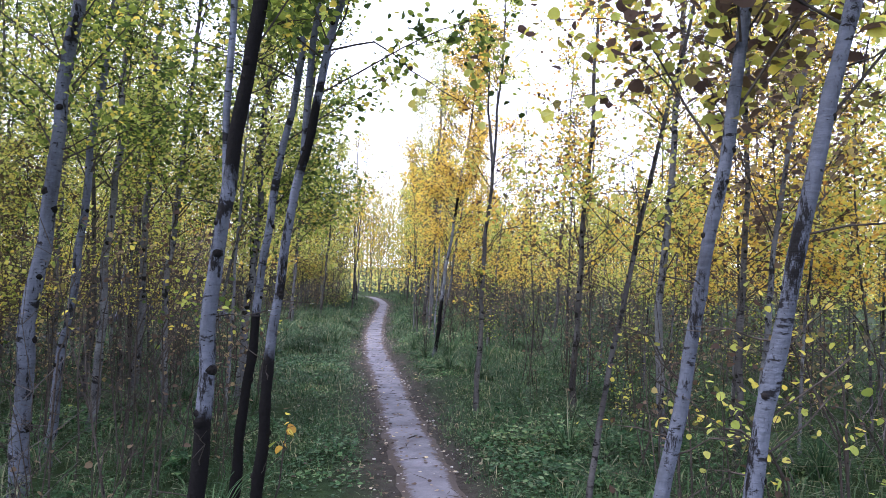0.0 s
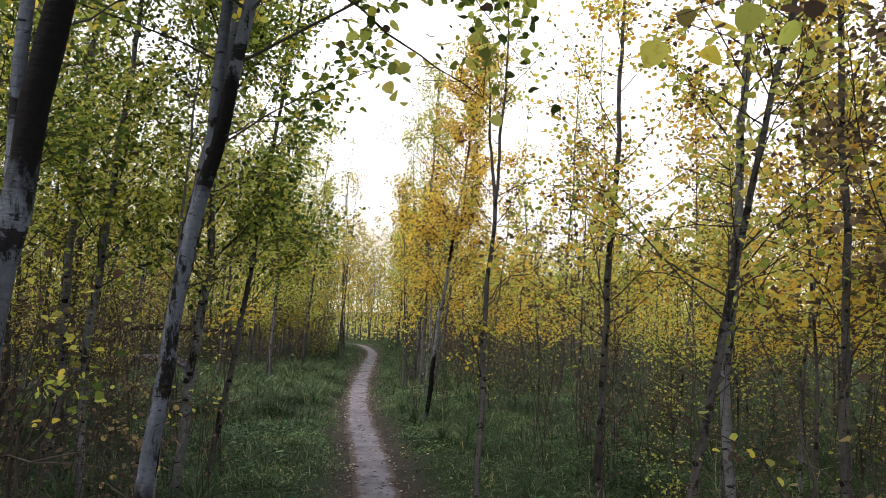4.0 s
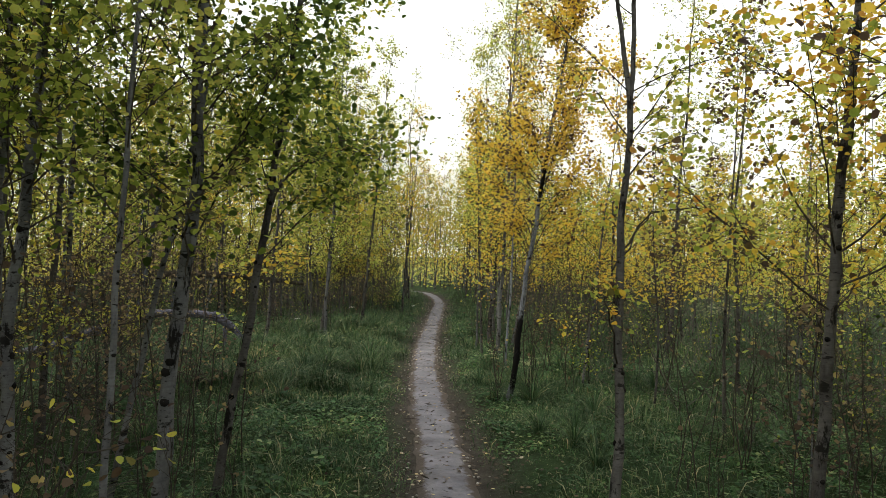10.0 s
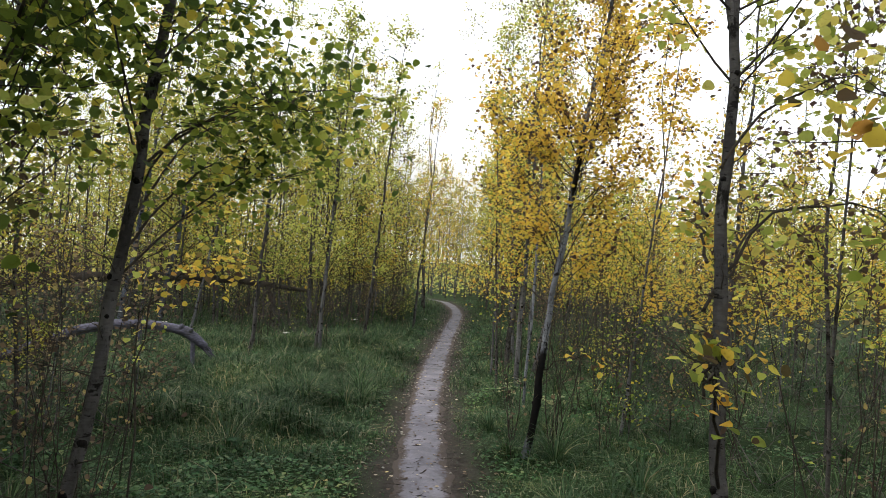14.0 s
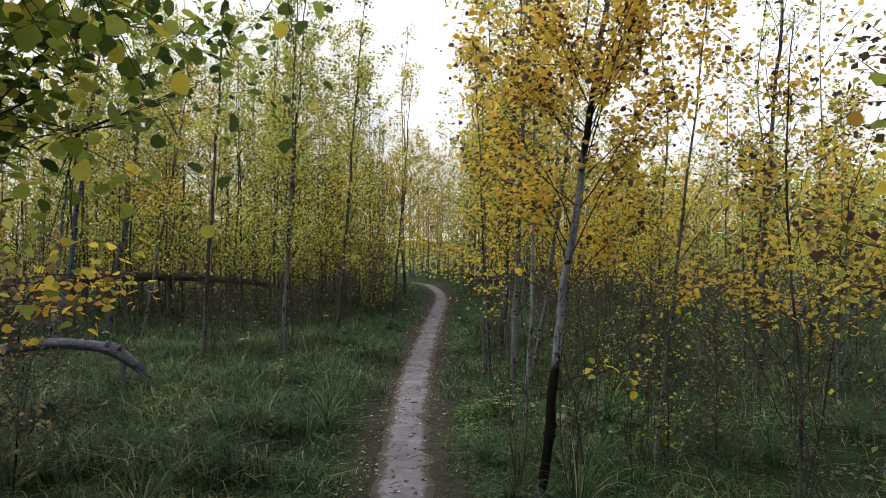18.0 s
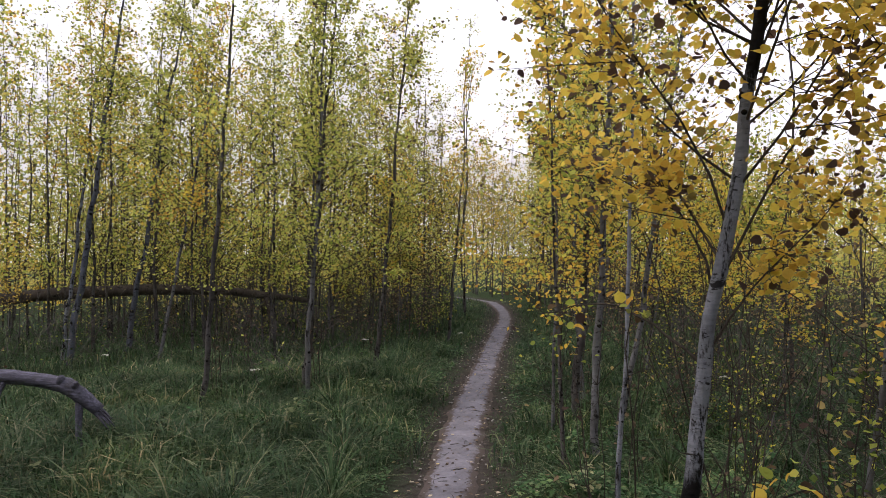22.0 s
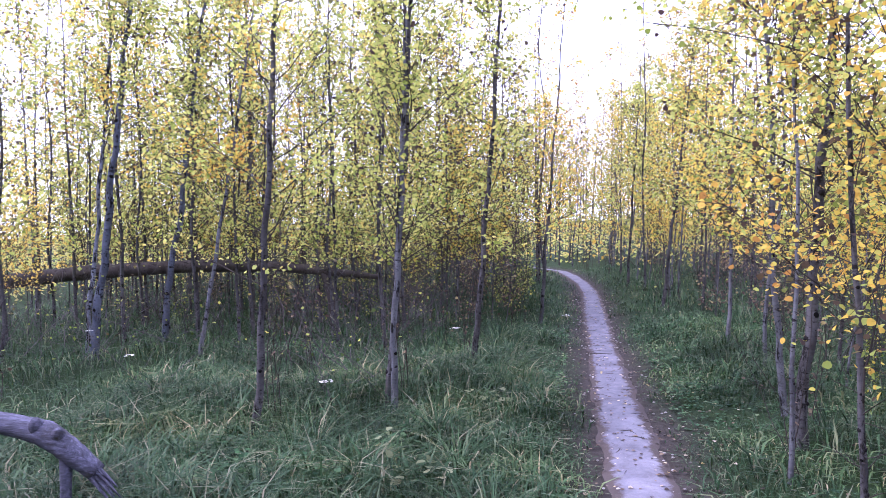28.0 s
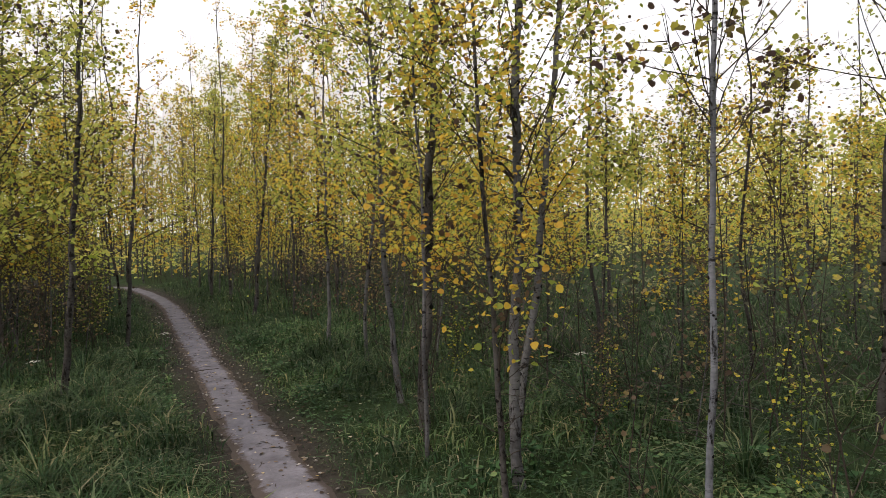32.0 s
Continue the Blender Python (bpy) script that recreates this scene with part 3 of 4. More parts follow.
aspen(-7.66, 17.05, 0.178, 0.0, 6.5, 0.10, "mid", "lime", 2.4, 1.1, 1800)
aspen(-7.44, 18.05, 0.194, 0.0, 6, 0.09, "mid", "lime", 2.2, 1.0, 1500)
aspen(-8.10, 17.45, 0.152, 0.0, 6, 0.06, "pale", "yellow", 2.2, 0.9, 1300)
aspen(-6.35, 17.25, 0.219, 0.0, 5, 0.05, "grey", "yellow", 1.6, 0.8, 1200)
# last stretch
aspen(-0.165, 12.2, 0.055, -0.003, 4.4, 0.028, "pale", "dusk", 1.6, 0.6, 380)
aspen(-0.34, 15.55, -0.079, 0.017, 5.2, 0.05, "grey", "lime", 1.3, 0.95, 2000, size=0.029)
aspen(-0.43, 14.75, 0.078, 0.0, 5.8, 0.075, "dark", "lime", 1.4, 1.1, 2700, size=0.029)
aspen(-0.28, 13.6, 0.054, 0.0, 6, 0.06, "grey", "lime", 1.5, 1.0, 2500, size=0.029)
aspen(-0.09, 14.05, 0.205, -0.013, 5.8, 0.05, "grey", "yellow", 1.5, 1.1, 2500, size=0.029)
aspen(-0.49, 13.25, -0.027, 0.0, 3.6, 0.03, "dark", "yellow", 0.6, 0.5, 900, size=0.029)
aspen(-0.89, 22.35, 0.136, 0.0, 5, 0.06, "dark", "lime", 1.3, 0.8, 1300)
aspen(-1.45, 25.95, 0.082, 0.0, 5, 0.06, "dark", "lime", 1.3, 0.8, 1200)
aspen(-0.35, 18.55, 0.036, 0.0, 4.6, 0.045, "grey", "yellow", 1.2, 0.8, 1300)
aspen(-0.60, 14.15, 0.019, 0.0, 3.4, 0.028, "grey", "yellow", 1.0, 0.5, 600)

# ---- single sprays of leaves ----
def spray(points, count, tint, size, seed, wide=0.06):
    """A thin leafy shoot along points, a thing of its own where it springs from the ground or hangs from a tree."""
    r = np.random.default_rng(seed)
    q = np.array(points, float)
    q -= q[0].copy()
    t = np.linspace(0, len(q) - 1, 10)
    path = np.stack([np.interp(t, np.arange(len(q)), q[:, k]) for k in range(3)], -1)
    path[1:-1] += r.normal(0, 0.01, (8, 3))
    m = max(4, count // 8)
    w = r.integers(4, 10, m)
    d = unit(r.normal(0, 1, (m, 3)))
    tp = path[w][:, None] + d[:, None] * (np.linspace(0, 1, 4)[None, :, None] * r.uniform(0.5, 1.6, m)[:, None, None] * wide)
    root = new("leafy_shoot")
    root.location = points[0]
    part("stem", quad_mesh("stem", *tubes(path[None], np.linspace(0.006, 0.0015, 10)[None], 5), TWIG, True), root)
    tagged(part("branchwork", quad_mesh("branchwork", *tubes(tp, np.tile([0.0016, 0.0014, 0.001, 0.0008], (m, 1)), 3), TWIG, True), root), kind="stuff")
    at = tp[r.integers(0, m, count), r.integers(1, 4, count)] + r.normal(0, wide * 0.35, (count, 3))
    part("foliage", quad_mesh("foliage", *leaves_at(r, at, size, True, 0.0, True), LEAF[tint]), root)
    tagged(root, f"thin shoot with {TINTS[tint]} leaves", "shoot", "leafy shoots")


spray([(-0.5, 3.15, 2.3), (-0.25, 3.2, 2.36), (0.0, 3.3, 2.2), (0.2, 3.35, 2.08)], 60, "lime", 0.038, 1, 0.13)
spray([(-0.72, 3.2, 0.0), (-0.64, 3.15, 0.55), (-0.62, 3.1, 0.64)], 9, "yellow", 0.042, 2, 0.05)
spray([(-2.75, 9.15, 0.0), (-2.6, 9.1, 1.15), (-2.2, 9, 1.5), (-1.8, 8.95, 1.47)], 170, "gold", 0.042, 3, 0.13)
spray([(0.385, 6.95, 1.15), (0.4, 6.95, 1.28), (0.42, 6.97, 1.26)], 24, "lime", 0.032, 4, 0.08)
spray([(0.385, 6.97, 1.2), (0.42, 6.9, 1.3), (0.44, 6.88, 1.25)], 24, "yellow", 0.034, 41, 0.08)
spray([(0.42, 7.1, 1.55), (0.44, 7.3, 1.68), (0.48, 7.42, 1.72)], 40, "yellow", 0.034, 5, 0.1)
spray([(0.4, 7.05, 1.4), (0.55, 7.2, 1.6), (0.7, 7.45, 1.74), (0.85, 7.6, 1.8)], 70, "lime", 0.034, 51, 0.15)
spray([(0.43, 7.15, 1.7), (0.44, 7.35, 1.78), (0.5, 7.45, 1.82)], 24, "lime", 0.036, 52, 0.12)
spray([(0.46, 7.12, 1.85), (0.6, 7.2, 2.05), (0.8, 7.2, 2.15), (1.02, 7.15, 2.08)], 150, "lime", 0.036, 62, 0.22)
spray([(0.43, 7.0, 1.5), (0.6, 7.1, 1.7), (0.85, 7.1, 1.75), (1.05, 7.1, 1.62)], 120, "lime", 0.036, 63, 0.2)
spray([(0.385, 6.77, 0.95), (0.3, 6.47, 1.28), (0.2, 6.28, 1.32)], 40, "yellow", 0.03, 64, 0.08)
spray([(-1.504, 7.1, 1.8), (-1.3, 7.5, 2.15), (-1.0, 7.7, 2.25), (-0.74, 7.75, 2.2)], 240, "green", 0.036, 65, 0.17)
spray([(-1.556, 7.1, 1.5), (-1.5, 7.35, 1.75), (-1.4, 7.5, 1.9), (-1.15, 7.6, 1.85)], 320, "green", 0.034, 66, 0.24)
spray([(-1.536, 7.1, 1.6), (-1.45, 7.25, 1.95), (-1.2, 7.35, 2.1), (-0.98, 7.38, 2.08)], 480, "green", 0.034, 53, 0.24)
spray([(-1.95, 7.9, 0.0), (-1.95, 7.93, 1.0), (-1.9, 8.0, 1.4), (-1.7, 8.1, 1.62)], 90, "lime", 0.034, 54, 0.2)
spray([(-1.504, 7.1, 1.8), (-1.45, 7.2, 2.3), (-1.25, 7.25, 2.5)], 420, "green", 0.034, 55, 0.3)
spray([(-1.556, 7.1, 1.5), (-1.6, 7.6, 2.0), (-1.5, 8.1, 2.25), (-1.2, 8.55, 2.3)], 420, "green", 0.034, 56, 0.27)
spray([(-1.69, 6.44, 1.3), (-1.6, 6.3, 1.7), (-1.85, 6.1, 1.95)], 300, "green", 0.033, 57, 0.36)
spray([(-1.66, 6.44, 1.7), (-1.3, 6.3, 2.1), (-1.1, 6.2, 2.4)], 300, "green", 0.033, 58, 0.34)
spray([(-1.645, 6.44, 1.9), (-1.6, 6.4, 2.4), (-1.9, 6.3, 2.7)], 320, "green", 0.033, 59, 0.4)
spray([(-2.355, 6.2, 1.4), (-2.2, 5.9, 1.9), (-2.0, 5.7, 2.2)], 300, "green", 0.033, 60, 0.4)
spray([(-0.04, 10.35, 0.72), (0.12, 10.31, 0.8), (0.3, 10.25, 0.85), (0.45, 10.2, 0.85)], 26, "yellow", 0.04, 6, 0.09)
spray([(0.03, 10.35, 1.2), (-0.12, 10.45, 1.33), (-0.3, 10.6, 1.38), (-0.5, 10.67, 1.34)], 20, "yellow", 0.035, 61, 0.09)
spray([(-0.505, 13.25, 0.7), (-0.5, 13.15, 1.1), (-0.45, 13.1, 1.45)], 150, "yellow", 0.033, 67, 0.2)
for k, (sx, sy, sz) in enumerate([(0.85, 2.3, 0.5), (0.95, 2.1, 0.9), (1.2, 2.6, 0.7), (0.75, 2.9, 0.45), (1.5, 2.4, 0.9)]):
    spray([(sx + 0.1, sy, 0.0), (sx + 0.06, sy, sz * 0.6), (sx, sy - 0.05, sz)], 16, ("dusk", "lime", "dusk")[k % 3], 0.03, 20 + k, 0.14)

r = np.random.default_rng(12)
for k in range(14):
    sx, sy, sz = r.uniform(1.0, 2.1), r.uniform(2.2, 3.6), r.uniform(0.55, 1.25)
    spray([(sx + 0.25, sy + 0.1, 0.0), (sx + 0.2, sy + 0.08, sz * 0.7), (sx, sy, sz), (sx - 0.22, sy - 0.1, sz + 0.05)], 26, ("dusk", "lime", "dusk")[k % 3], 0.027, 200 + k, 0.13)
for k in range(16):
    sx, sy, sz = r.uniform(-2.6, -1.2), r.uniform(2.6, 5.2), r.uniform(0.7, 1.6)
    spray([(sx - 0.25, sy + 0.1, 0.0), (sx - 0.2, sy + 0.08, sz * 0.7), (sx, sy, sz), (sx + 0.2, sy - 0.1, sz + 0.06)], 36, ("green", "dusk", "brown")[k % 3], 0.03, 230 + k, 0.16)

# ---- the wood behind: a few grown kinds, copied ----
KINDS = {     # height, girth, lowest limb, spread, leaves, limbs a metre
    "tall": (6.2, 0.052, 1.1, 1.45, 3300, 8),
    "half": (5.2, 0.040, 0.8, 1.35, 3600, 9),
    "bushy": (3.0, 0.022, 0.95, 0.95, 2000, 12),
    "shrub": (1.5, 0.012, 0.12, 0.85, 330, 22),
    "thin": (6.3, 0.044, 1.9, 0.6, 620, 6),
}
stock = {}
for far in (False, True):
    leaf, few = (0.046, 0.72) if far else (0.037, 1.15)
    for shape, tint, n in (("tall", "green", 2), ("tall", "lime", 1), ("half", "lime", 3), ("half", "yellow", 2), ("half", "dusk", 1), ("bushy", "lime", 2), ("bushy", "yellow", 2), ("bushy", "gold", 1), ("bushy", "dusk", 1), ("shrub", "brown", 4), ("shrub", "lime", 2), ("shrub", "green", 1), ("thin", "lime", 1), ("thin", "yellow", 1)):
        high, girth, low, spread, count, per_m = KINDS[shape]
        stock[shape, tint, far] = [tree(0, 0, 0.03 + 0.04 * k, 0.0, high * (1 + 0.06 * k), girth, ("dark", "grey")[k % 2], tint, low, spread, int(count * few), False, leaf, per_m, 4, sides=6) for k in range(n)]
heroes = [o for o in scene.objects if o.name.startswith("aspen_tree") and (o.location.x, o.location.y) != (0, 0)]
standing = [(o.location.x, o.location.y) for o in heroes]
rng = np.random.default_rng(7)
wanted = []


def room(x, y, gap):
    return all((x - a) ** 2 + (y - b) ** 2 > gap for a, b in standing)


def plant(count, shape, tints, xs, ys, gap, sizes, clear=1.2, by_path=True):
    """Trees of one shape in a strip; xs from the path, or from x = 0."""
    for _ in range(60 * count):
        if count == 0:
            return
        y = rng.uniform(*ys)
        x = rng.uniform(*xs) + (float(path_x(y)) if by_path else 0.0)
        if abs(x - float(path_x(y))) < clear or not room(x, y, gap):
            continue
        count -= 1
        standing.append((x, y))
        far = math.hypot(x - float(path_x(min(max(y, 0.0), 10.0))), y - min(max(y, 0.0), 10.0)) > 5.0
        kinds = stock[shape, rng.choice(tints), far]
        size = rng.uniform(*sizes)
        m = pose(x, y, float(ground_z(np.array(x), np.array(y))) - 0.05, 0, 0, rng.uniform(-60, 60)) @ Matrix.Diagonal((size, size, size, 1))
        wanted.append((abs(x - float(path_x(y))) + 0.25 * max(0, y - 14), kinds[rng.integers(len(kinds))], m))


WEST, EAST = ("lime", "lime", "yellow", "dusk"), ("lime", "yellow", "yellow")
# west of the first stretch: tall and green
plant(46, "tall", ("green", "green", "green", "lime"), (-9, -3.0), (2.5, 10.5), 0.4, (0.8, 1.1))
plant(26, "half", ("dusk", "dusk", "lime"), (-9, -2.6), (3.5, 10.5), 0.25, (0.7, 1.0))
plant(16, "bushy", ("dusk",), (-7, -2.4), (4.5, 10), 0.15, (0.6, 0.9))
# behind the fallen branch and the fallen tree
plant(24, "half", WEST, (-14, -8.6), (10, 17.5), 0.4, (0.85, 1.15), by_path=False)
plant(54, "half", WEST, (-13, -4.0), (19.9, 26), 0.3, (0.85, 1.2), by_path=False)
plant(22, "tall", ("lime",), (-13, -5.0), (18.5, 27), 0.4, (0.8, 0.95), by_path=False)
plant(40, "bushy", ("lime", "yellow", "dusk", "dusk"), (-12, -3.4), (20.1, 25), 0.2, (0.75, 1.0), by_path=False)
plant(5, "bushy", ("gold",), (-11.8, -9.6), (17.6, 19), 0.3, (0.6, 0.75), by_path=False)
plant(16, "tall", ("lime",), (-10, -4.2), (17.6, 21), 0.2, (0.85, 1.0), by_path=False)
plant(16, "half", WEST, (-3.6, -1.5), (21, 30), 0.4, (0.75, 1.05))
# east of the first stretch: low, dense and yellow
plant(58, "bushy", ("lime", "yellow", "gold", "gold", "gold", "dusk"), (2.0, 8), (3.2, 10.5), 0.2, (0.75, 1.15))
plant(12, "half", EAST, (3.0, 9), (3.0, 9.5), 0.6, (0.65, 0.9))
plant(9, "thin", ("lime", "yellow"), (1.9, 7), (5, 11), 0.7, (0.7, 0.9))
# east of the second stretch
plant(26, "bushy", ("lime", "yellow", "yellow", "dusk"), (2.5, 9), (10.5, 14.5), 0.22, (0.65, 0.85))
plant(30, "bushy", ("lime", "yellow", "yellow", "dusk"), (2.2, 11), (14.5, 20), 0.22, (0.65, 0.95))
plant(7, "thin", ("lime", "yellow"), (3.0, 9), (11.5, 19), 0.9, (0.75, 0.95))
plant(12, "half", EAST, (1.3, 3.4), (17, 26), 0.4, (0.75, 1.0))
plant(14, "half", EAST, (3.4, 9), (19, 28), 0.4, (0.55, 0.75))
plant(22, "bushy", EAST, (1.2, 8), (16.5, 27), 0.2, (0.75, 1.1))
# where the path bends away
plant(34, "half", EAST, (-8, 9), (27, 40), 0.4, (0.75, 1.05), 1.0, False)
plant(26, "bushy", EAST, (-7, 9), (26, 38), 0.25, (0.8, 1.2), 1.0, False)
plant(16, "half", EAST, (-3.4, 0.6), (25.5, 33), 0.3, (0.85, 1.05), 0.9, False)
plant(12, "thin", ("lime", "yellow"), (-5.5, 1.5), (23, 32), 0.4, (0.95, 1.15), 1.0, False)
plant(20, "half", EAST, (-5.4, -0.4), (32.5, 38), 0.2, (0.95, 1.2), 0.9, False)
# withered shrubs under the trees
DULL = ("brown",)
plant(34, "shrub", DULL, (-8, -2.2), (4, 11), 0.1, (0.6, 1.1))
plant(30, "shrub", ("brown", "green"), (1.9, 7), (4, 11), 0.1, (0.5, 0.9))
plant(24, "shrub", DULL, (-11, -3.2), (19.9, 24), 0.1, (0.5, 1.0), by_path=False)
plant(18, "shrub", ("brown", "green"), (1.6, 8), (11, 18), 0.1, (0.4, 0.75))
plant(30, "shrub", DULL, (-5, 6), (18, 30), 0.1, (0.6, 1.1), 1.4)
plant(34, "shrub", ("lime", "green"), (-11, -3.0), (20, 25), 0.1, (0.5, 1.0), by_path=False)
plant(16, "shrub", ("lime", "green", "brown"), (1.6, 7), (4, 11), 0.08, (0.5, 0.85))
# behind the start: never in view, added to close the wood and cast shade
plant(20, "half", ("lime",), (-9, 9), (-7, 1.5), 0.8, (0.9, 1.2), 2.2)

# the nearest stand as trees of their own, the rest as one thicket
wanted.sort(key=lambda w: w[0])
shrubs = [w for w in wanted if w[1].name.startswith("shrub")]
trees = [w for w in wanted if not w[1].name.startswith("shrub")]
for _, src, m in trees[:210] + shrubs[:170]:
    copy_thing(src, m)
rest = {}
for _, src, m in trees[210:] + shrubs[170:]:
    for o in src.children:
        rest.setdefault(o.name.split(".")[0] + "|" + o.data.materials[0].name, []).append((o.data, np.array(m)))
cache = {}
for key, items in rest.items():
    pieces = []
    for data, m in items:
        if data.name not in cache:
            co = np.empty(len(data.vertices) * 3, np.float32)
            data.vertices.foreach_get("co", co)
            ix = np.empty(len(data.loops), np.int32)
            data.loops.foreach_get("vertex_index", ix)
            cache[data.name] = (co.reshape(-1, 3), ix.reshape(-1, 4))
        co, ix = cache[data.name]
        if key.startswith("crown"):
            ix = ix[: int(len(ix) * 0.42)]
            co = co[: len(ix) * 4].reshape(-1, 4, 3)
            co = (co[:, :1] + (co - co[:, :1]) * 1.22).reshape(-1, 3)
        pieces.append((co @ m[:3, :3].T + m[:3, 3], ix))
    kind = key.split("|")[0]
    ob = new("thicket", quad_mesh("thicket", *joined(pieces), items[0][0].materials[0], kind != "crown"))
    tagged(ob, "deeper aspen thicket, " + {"crown": "autumn leaves", "trunk": "thin trunks"}.get(kind, "bare branches"), "thicket", kind="stuff")
for n, ob in enumerate([o for kinds in stock.values() for o in kinds]):
    ob.location = (-15.5 + 0.8 * (n % 3), 3 + 0.95 * n, -0.04)

# ---- brushwood: thin leafless and half-leafless saplings ----
brush = []
for k in range(5):
    r = np.random.default_rng(300 + k)
    n = 4
    base = r.normal(0, 0.12, (n, 2))
    top = base + r.normal(0, 0.42, (n, 2))
    h = r.uniform(0.9, 2.3, n)
    s = np.linspace(0, 1, 6)
    p = np.zeros((n, 6, 3))
    p[..., :2] = base[:, None] + (top - base)[:, None] * s[None, :, None] ** 1.3
    p[..., 2] = h[:, None] * s[None]
    p[:, 1:] += np.cumsum(r.normal(0, 0.03, (n, 5, 3)), 1)
    rad = 0.0042 * (1 - 0.8 * s)[None] * r.uniform(0.6, 1.2, (n, 1)) + 0.001
    root = new("sapling")
    every = []
    for q in range(n):
        at = r.uniform(0.25, 1, 9)
        b = p[q, np.minimum((at * 5).astype(int), 4)]
        d = unit(np.stack([r.normal(0, 1, 9), r.normal(0, 1, 9), r.uniform(0.3, 1.3, 9)], -1))
        t = np.linspace(0, 1, 4)
        tp = b[:, None] + d[:, None] * (t[None, :, None] * r.uniform(0.12, 0.4, 9)[:, None, None])
        every.append(tp)
        part("stem", quad_mesh("stem", *tubes(p[q : q + 1], rad[q : q + 1], 5), TWIG, True), root)
    tp = np.concatenate(every)
    tagged(part("branchwork", quad_mesh("branchwork", *tubes(tp[:, ::3], np.tile([0.002, 0.0008], (len(tp), 1)), 3), TWIG, True), root), kind="stuff")
    pl = leaf_places(r, p, tp, (46, 14, 24, 12, 8)[k])
    tint = ("brown", "dusk", "lime", "dusk", "brown")[k]
    part("foliage", quad_mesh("foliage", *leaves_at(r, pl, 0.036), LEAF[tint]), root)
    tagged(root, f"thin brushy sapling with sparse {TINTS[tint]} leaves", "sapling", "saplings")
    brush.append(root)
rng = np.random.default_rng(17)
for k in range(170):
    y = rng.uniform(1.5, 34)
    off = 2.1 + rng.uniform(0, 1) ** 1.3 * 7
    if y > 16:
        off = 0.9 + rng.uniform(0, 1) ** 1.4 * 9
    x = float(path_x(y)) + rng.choice((-1, 1)) * off
    if (8.5 < y < 15.5 and -6.5 < x < -1.5):
        continue
    s = rng.uniform(0.7, 1.15)
    m = pose(x, y, float(ground_z(np.array(x), np.array(y))) - 0.02, 0, 0, rng.uniform(0, 360)) @ Matrix.Diagonal((s, s, s, 1))
    copy_thing(brush[k % 5], m)
bare = [(-0.32, 10.27), (0.08, 10.45), (-0.25, 10.5), (-2.2, 6.1), (-1.95, 6.6), (-2.6, 7.0), (-1.7, 7.2), (-2.25, 7.7), (-2.9, 6.4), (-1.6, 5.2), (-2.0, 4.9), (-1.8, 4.2), (1.5, 7.2), (0.9, 6.9), (1.1, 5.9), (0.75, 11.15), (0.3, 11.65), (-0.6, 14.25), (-0.3, 15.05), (-3.3, 15.55), (-4.0, 14.65), (-2.95, 16.85), (-1.25, 2.9), (-1.5, 3.3), (-1.35, 4.4), (-1.7, 3.0), (-2.0, 3.5), (-1.5, 4.8), (-2.3, 5.2), (-1.45, 5.9), (-2.1, 5.7), (-2.7, 6.0), (-3.0, 7.0), (-2.4, 6.6), (-2.75, 7.6), (-3.3, 6.8), (-2.1, 8.0), (-2.6, 8.3), (0.9, 2.5), (1.1, 3.1), (1.4, 3.6), (1.3, 4.4), (1.6, 5.6), (0.95, 7.6), (1.4, 8.0), (0.5, 10.75), (0.15, 10.75), (0.6, 12.25), (0.05, 12.85), (-5.0, 18.8), (-5.6, 18.5), (-6.2, 18.9), (-6.9, 18.6), (-7.6, 18.9), (-8.4, 18.7), (-9.2, 18.9), (-4.4, 18.6), (-3.9, 17.2)]
for k, (x, y) in enumerate(bare):
    s = rng.uniform(0.6, 0.95)
    m = pose(x, y, float(ground_z(np.array(x), np.array(y))) - 0.02, 0, 0, rng.uniform(0, 360)) @ Matrix.Diagonal((s, s, s, 1))
    copy_thing(brush[4 if k % 3 else 0], m)
for k, ob in enumerate(brush):
    ob.location = (-6.5 - 0.9 * k, 9 + 1.1 * k, 0)

# ---- far woods ----
r = np.random.default_rng(77)
n = 140000
ang = np.concatenate([r.uniform(radians(25), radians(155), n - 24000), r.uniform(0, 2 * np.pi, 24000)])
dist = r.uniform(17, 52, n)
fx, fy = -2 + dist * np.cos(ang), 12 + dist * 1.05 * np.sin(ang)
keep = (np.abs(fx - path_x(fy)) > 1.2 + 1.2 * (fy < 34)) | (fy > 41)
top = np.where(fx > 1, 3.9, 5.2) + 1.2 * fbm(fx, fy, 0.5, 41) + 0.5 * fbm(fx, fy, 1.7, 42)
fz = 0.08 + (top - 0.08) * r.uniform(0, 1, n) ** 1.1
pl = np.stack([fx, fy, fz], -1)[keep]
tagged(new("far_woods", quad_mesh("far_woods", *leaves_at(r, pl, 0.15, False), FAR)), "distant yellow-green aspen thicket", "woods", kind="stuff")
n = 800
ang = r.uniform(0, 2 * np.pi, n)
dist = r.uniform(24, 60, n)
p = np.zeros((n, 3, 3))
p[..., 0] = (-2 + dist * np.cos(ang))[:, None] + r.normal(0, 0.1, (n, 3))
p[..., 1] = (16 + dist * 1.05 * np.sin(ang))[:, None]
p[..., 2] = np.array([0.0, 2.2, 4.4])[None]
keep = np.abs(p[:, 0, 0] - path_x(p[:, 0, 1])) > 1.6
p = p[keep]
tagged(new("far_trunks", quad_mesh("far_trunks", *tubes(p, np.tile([0.035, 0.025, 0.008], (len(p), 1)), 5), BARK["dark"], True)), "thin dark trunks of the distant aspen thicket", "woods", kind="stuff")


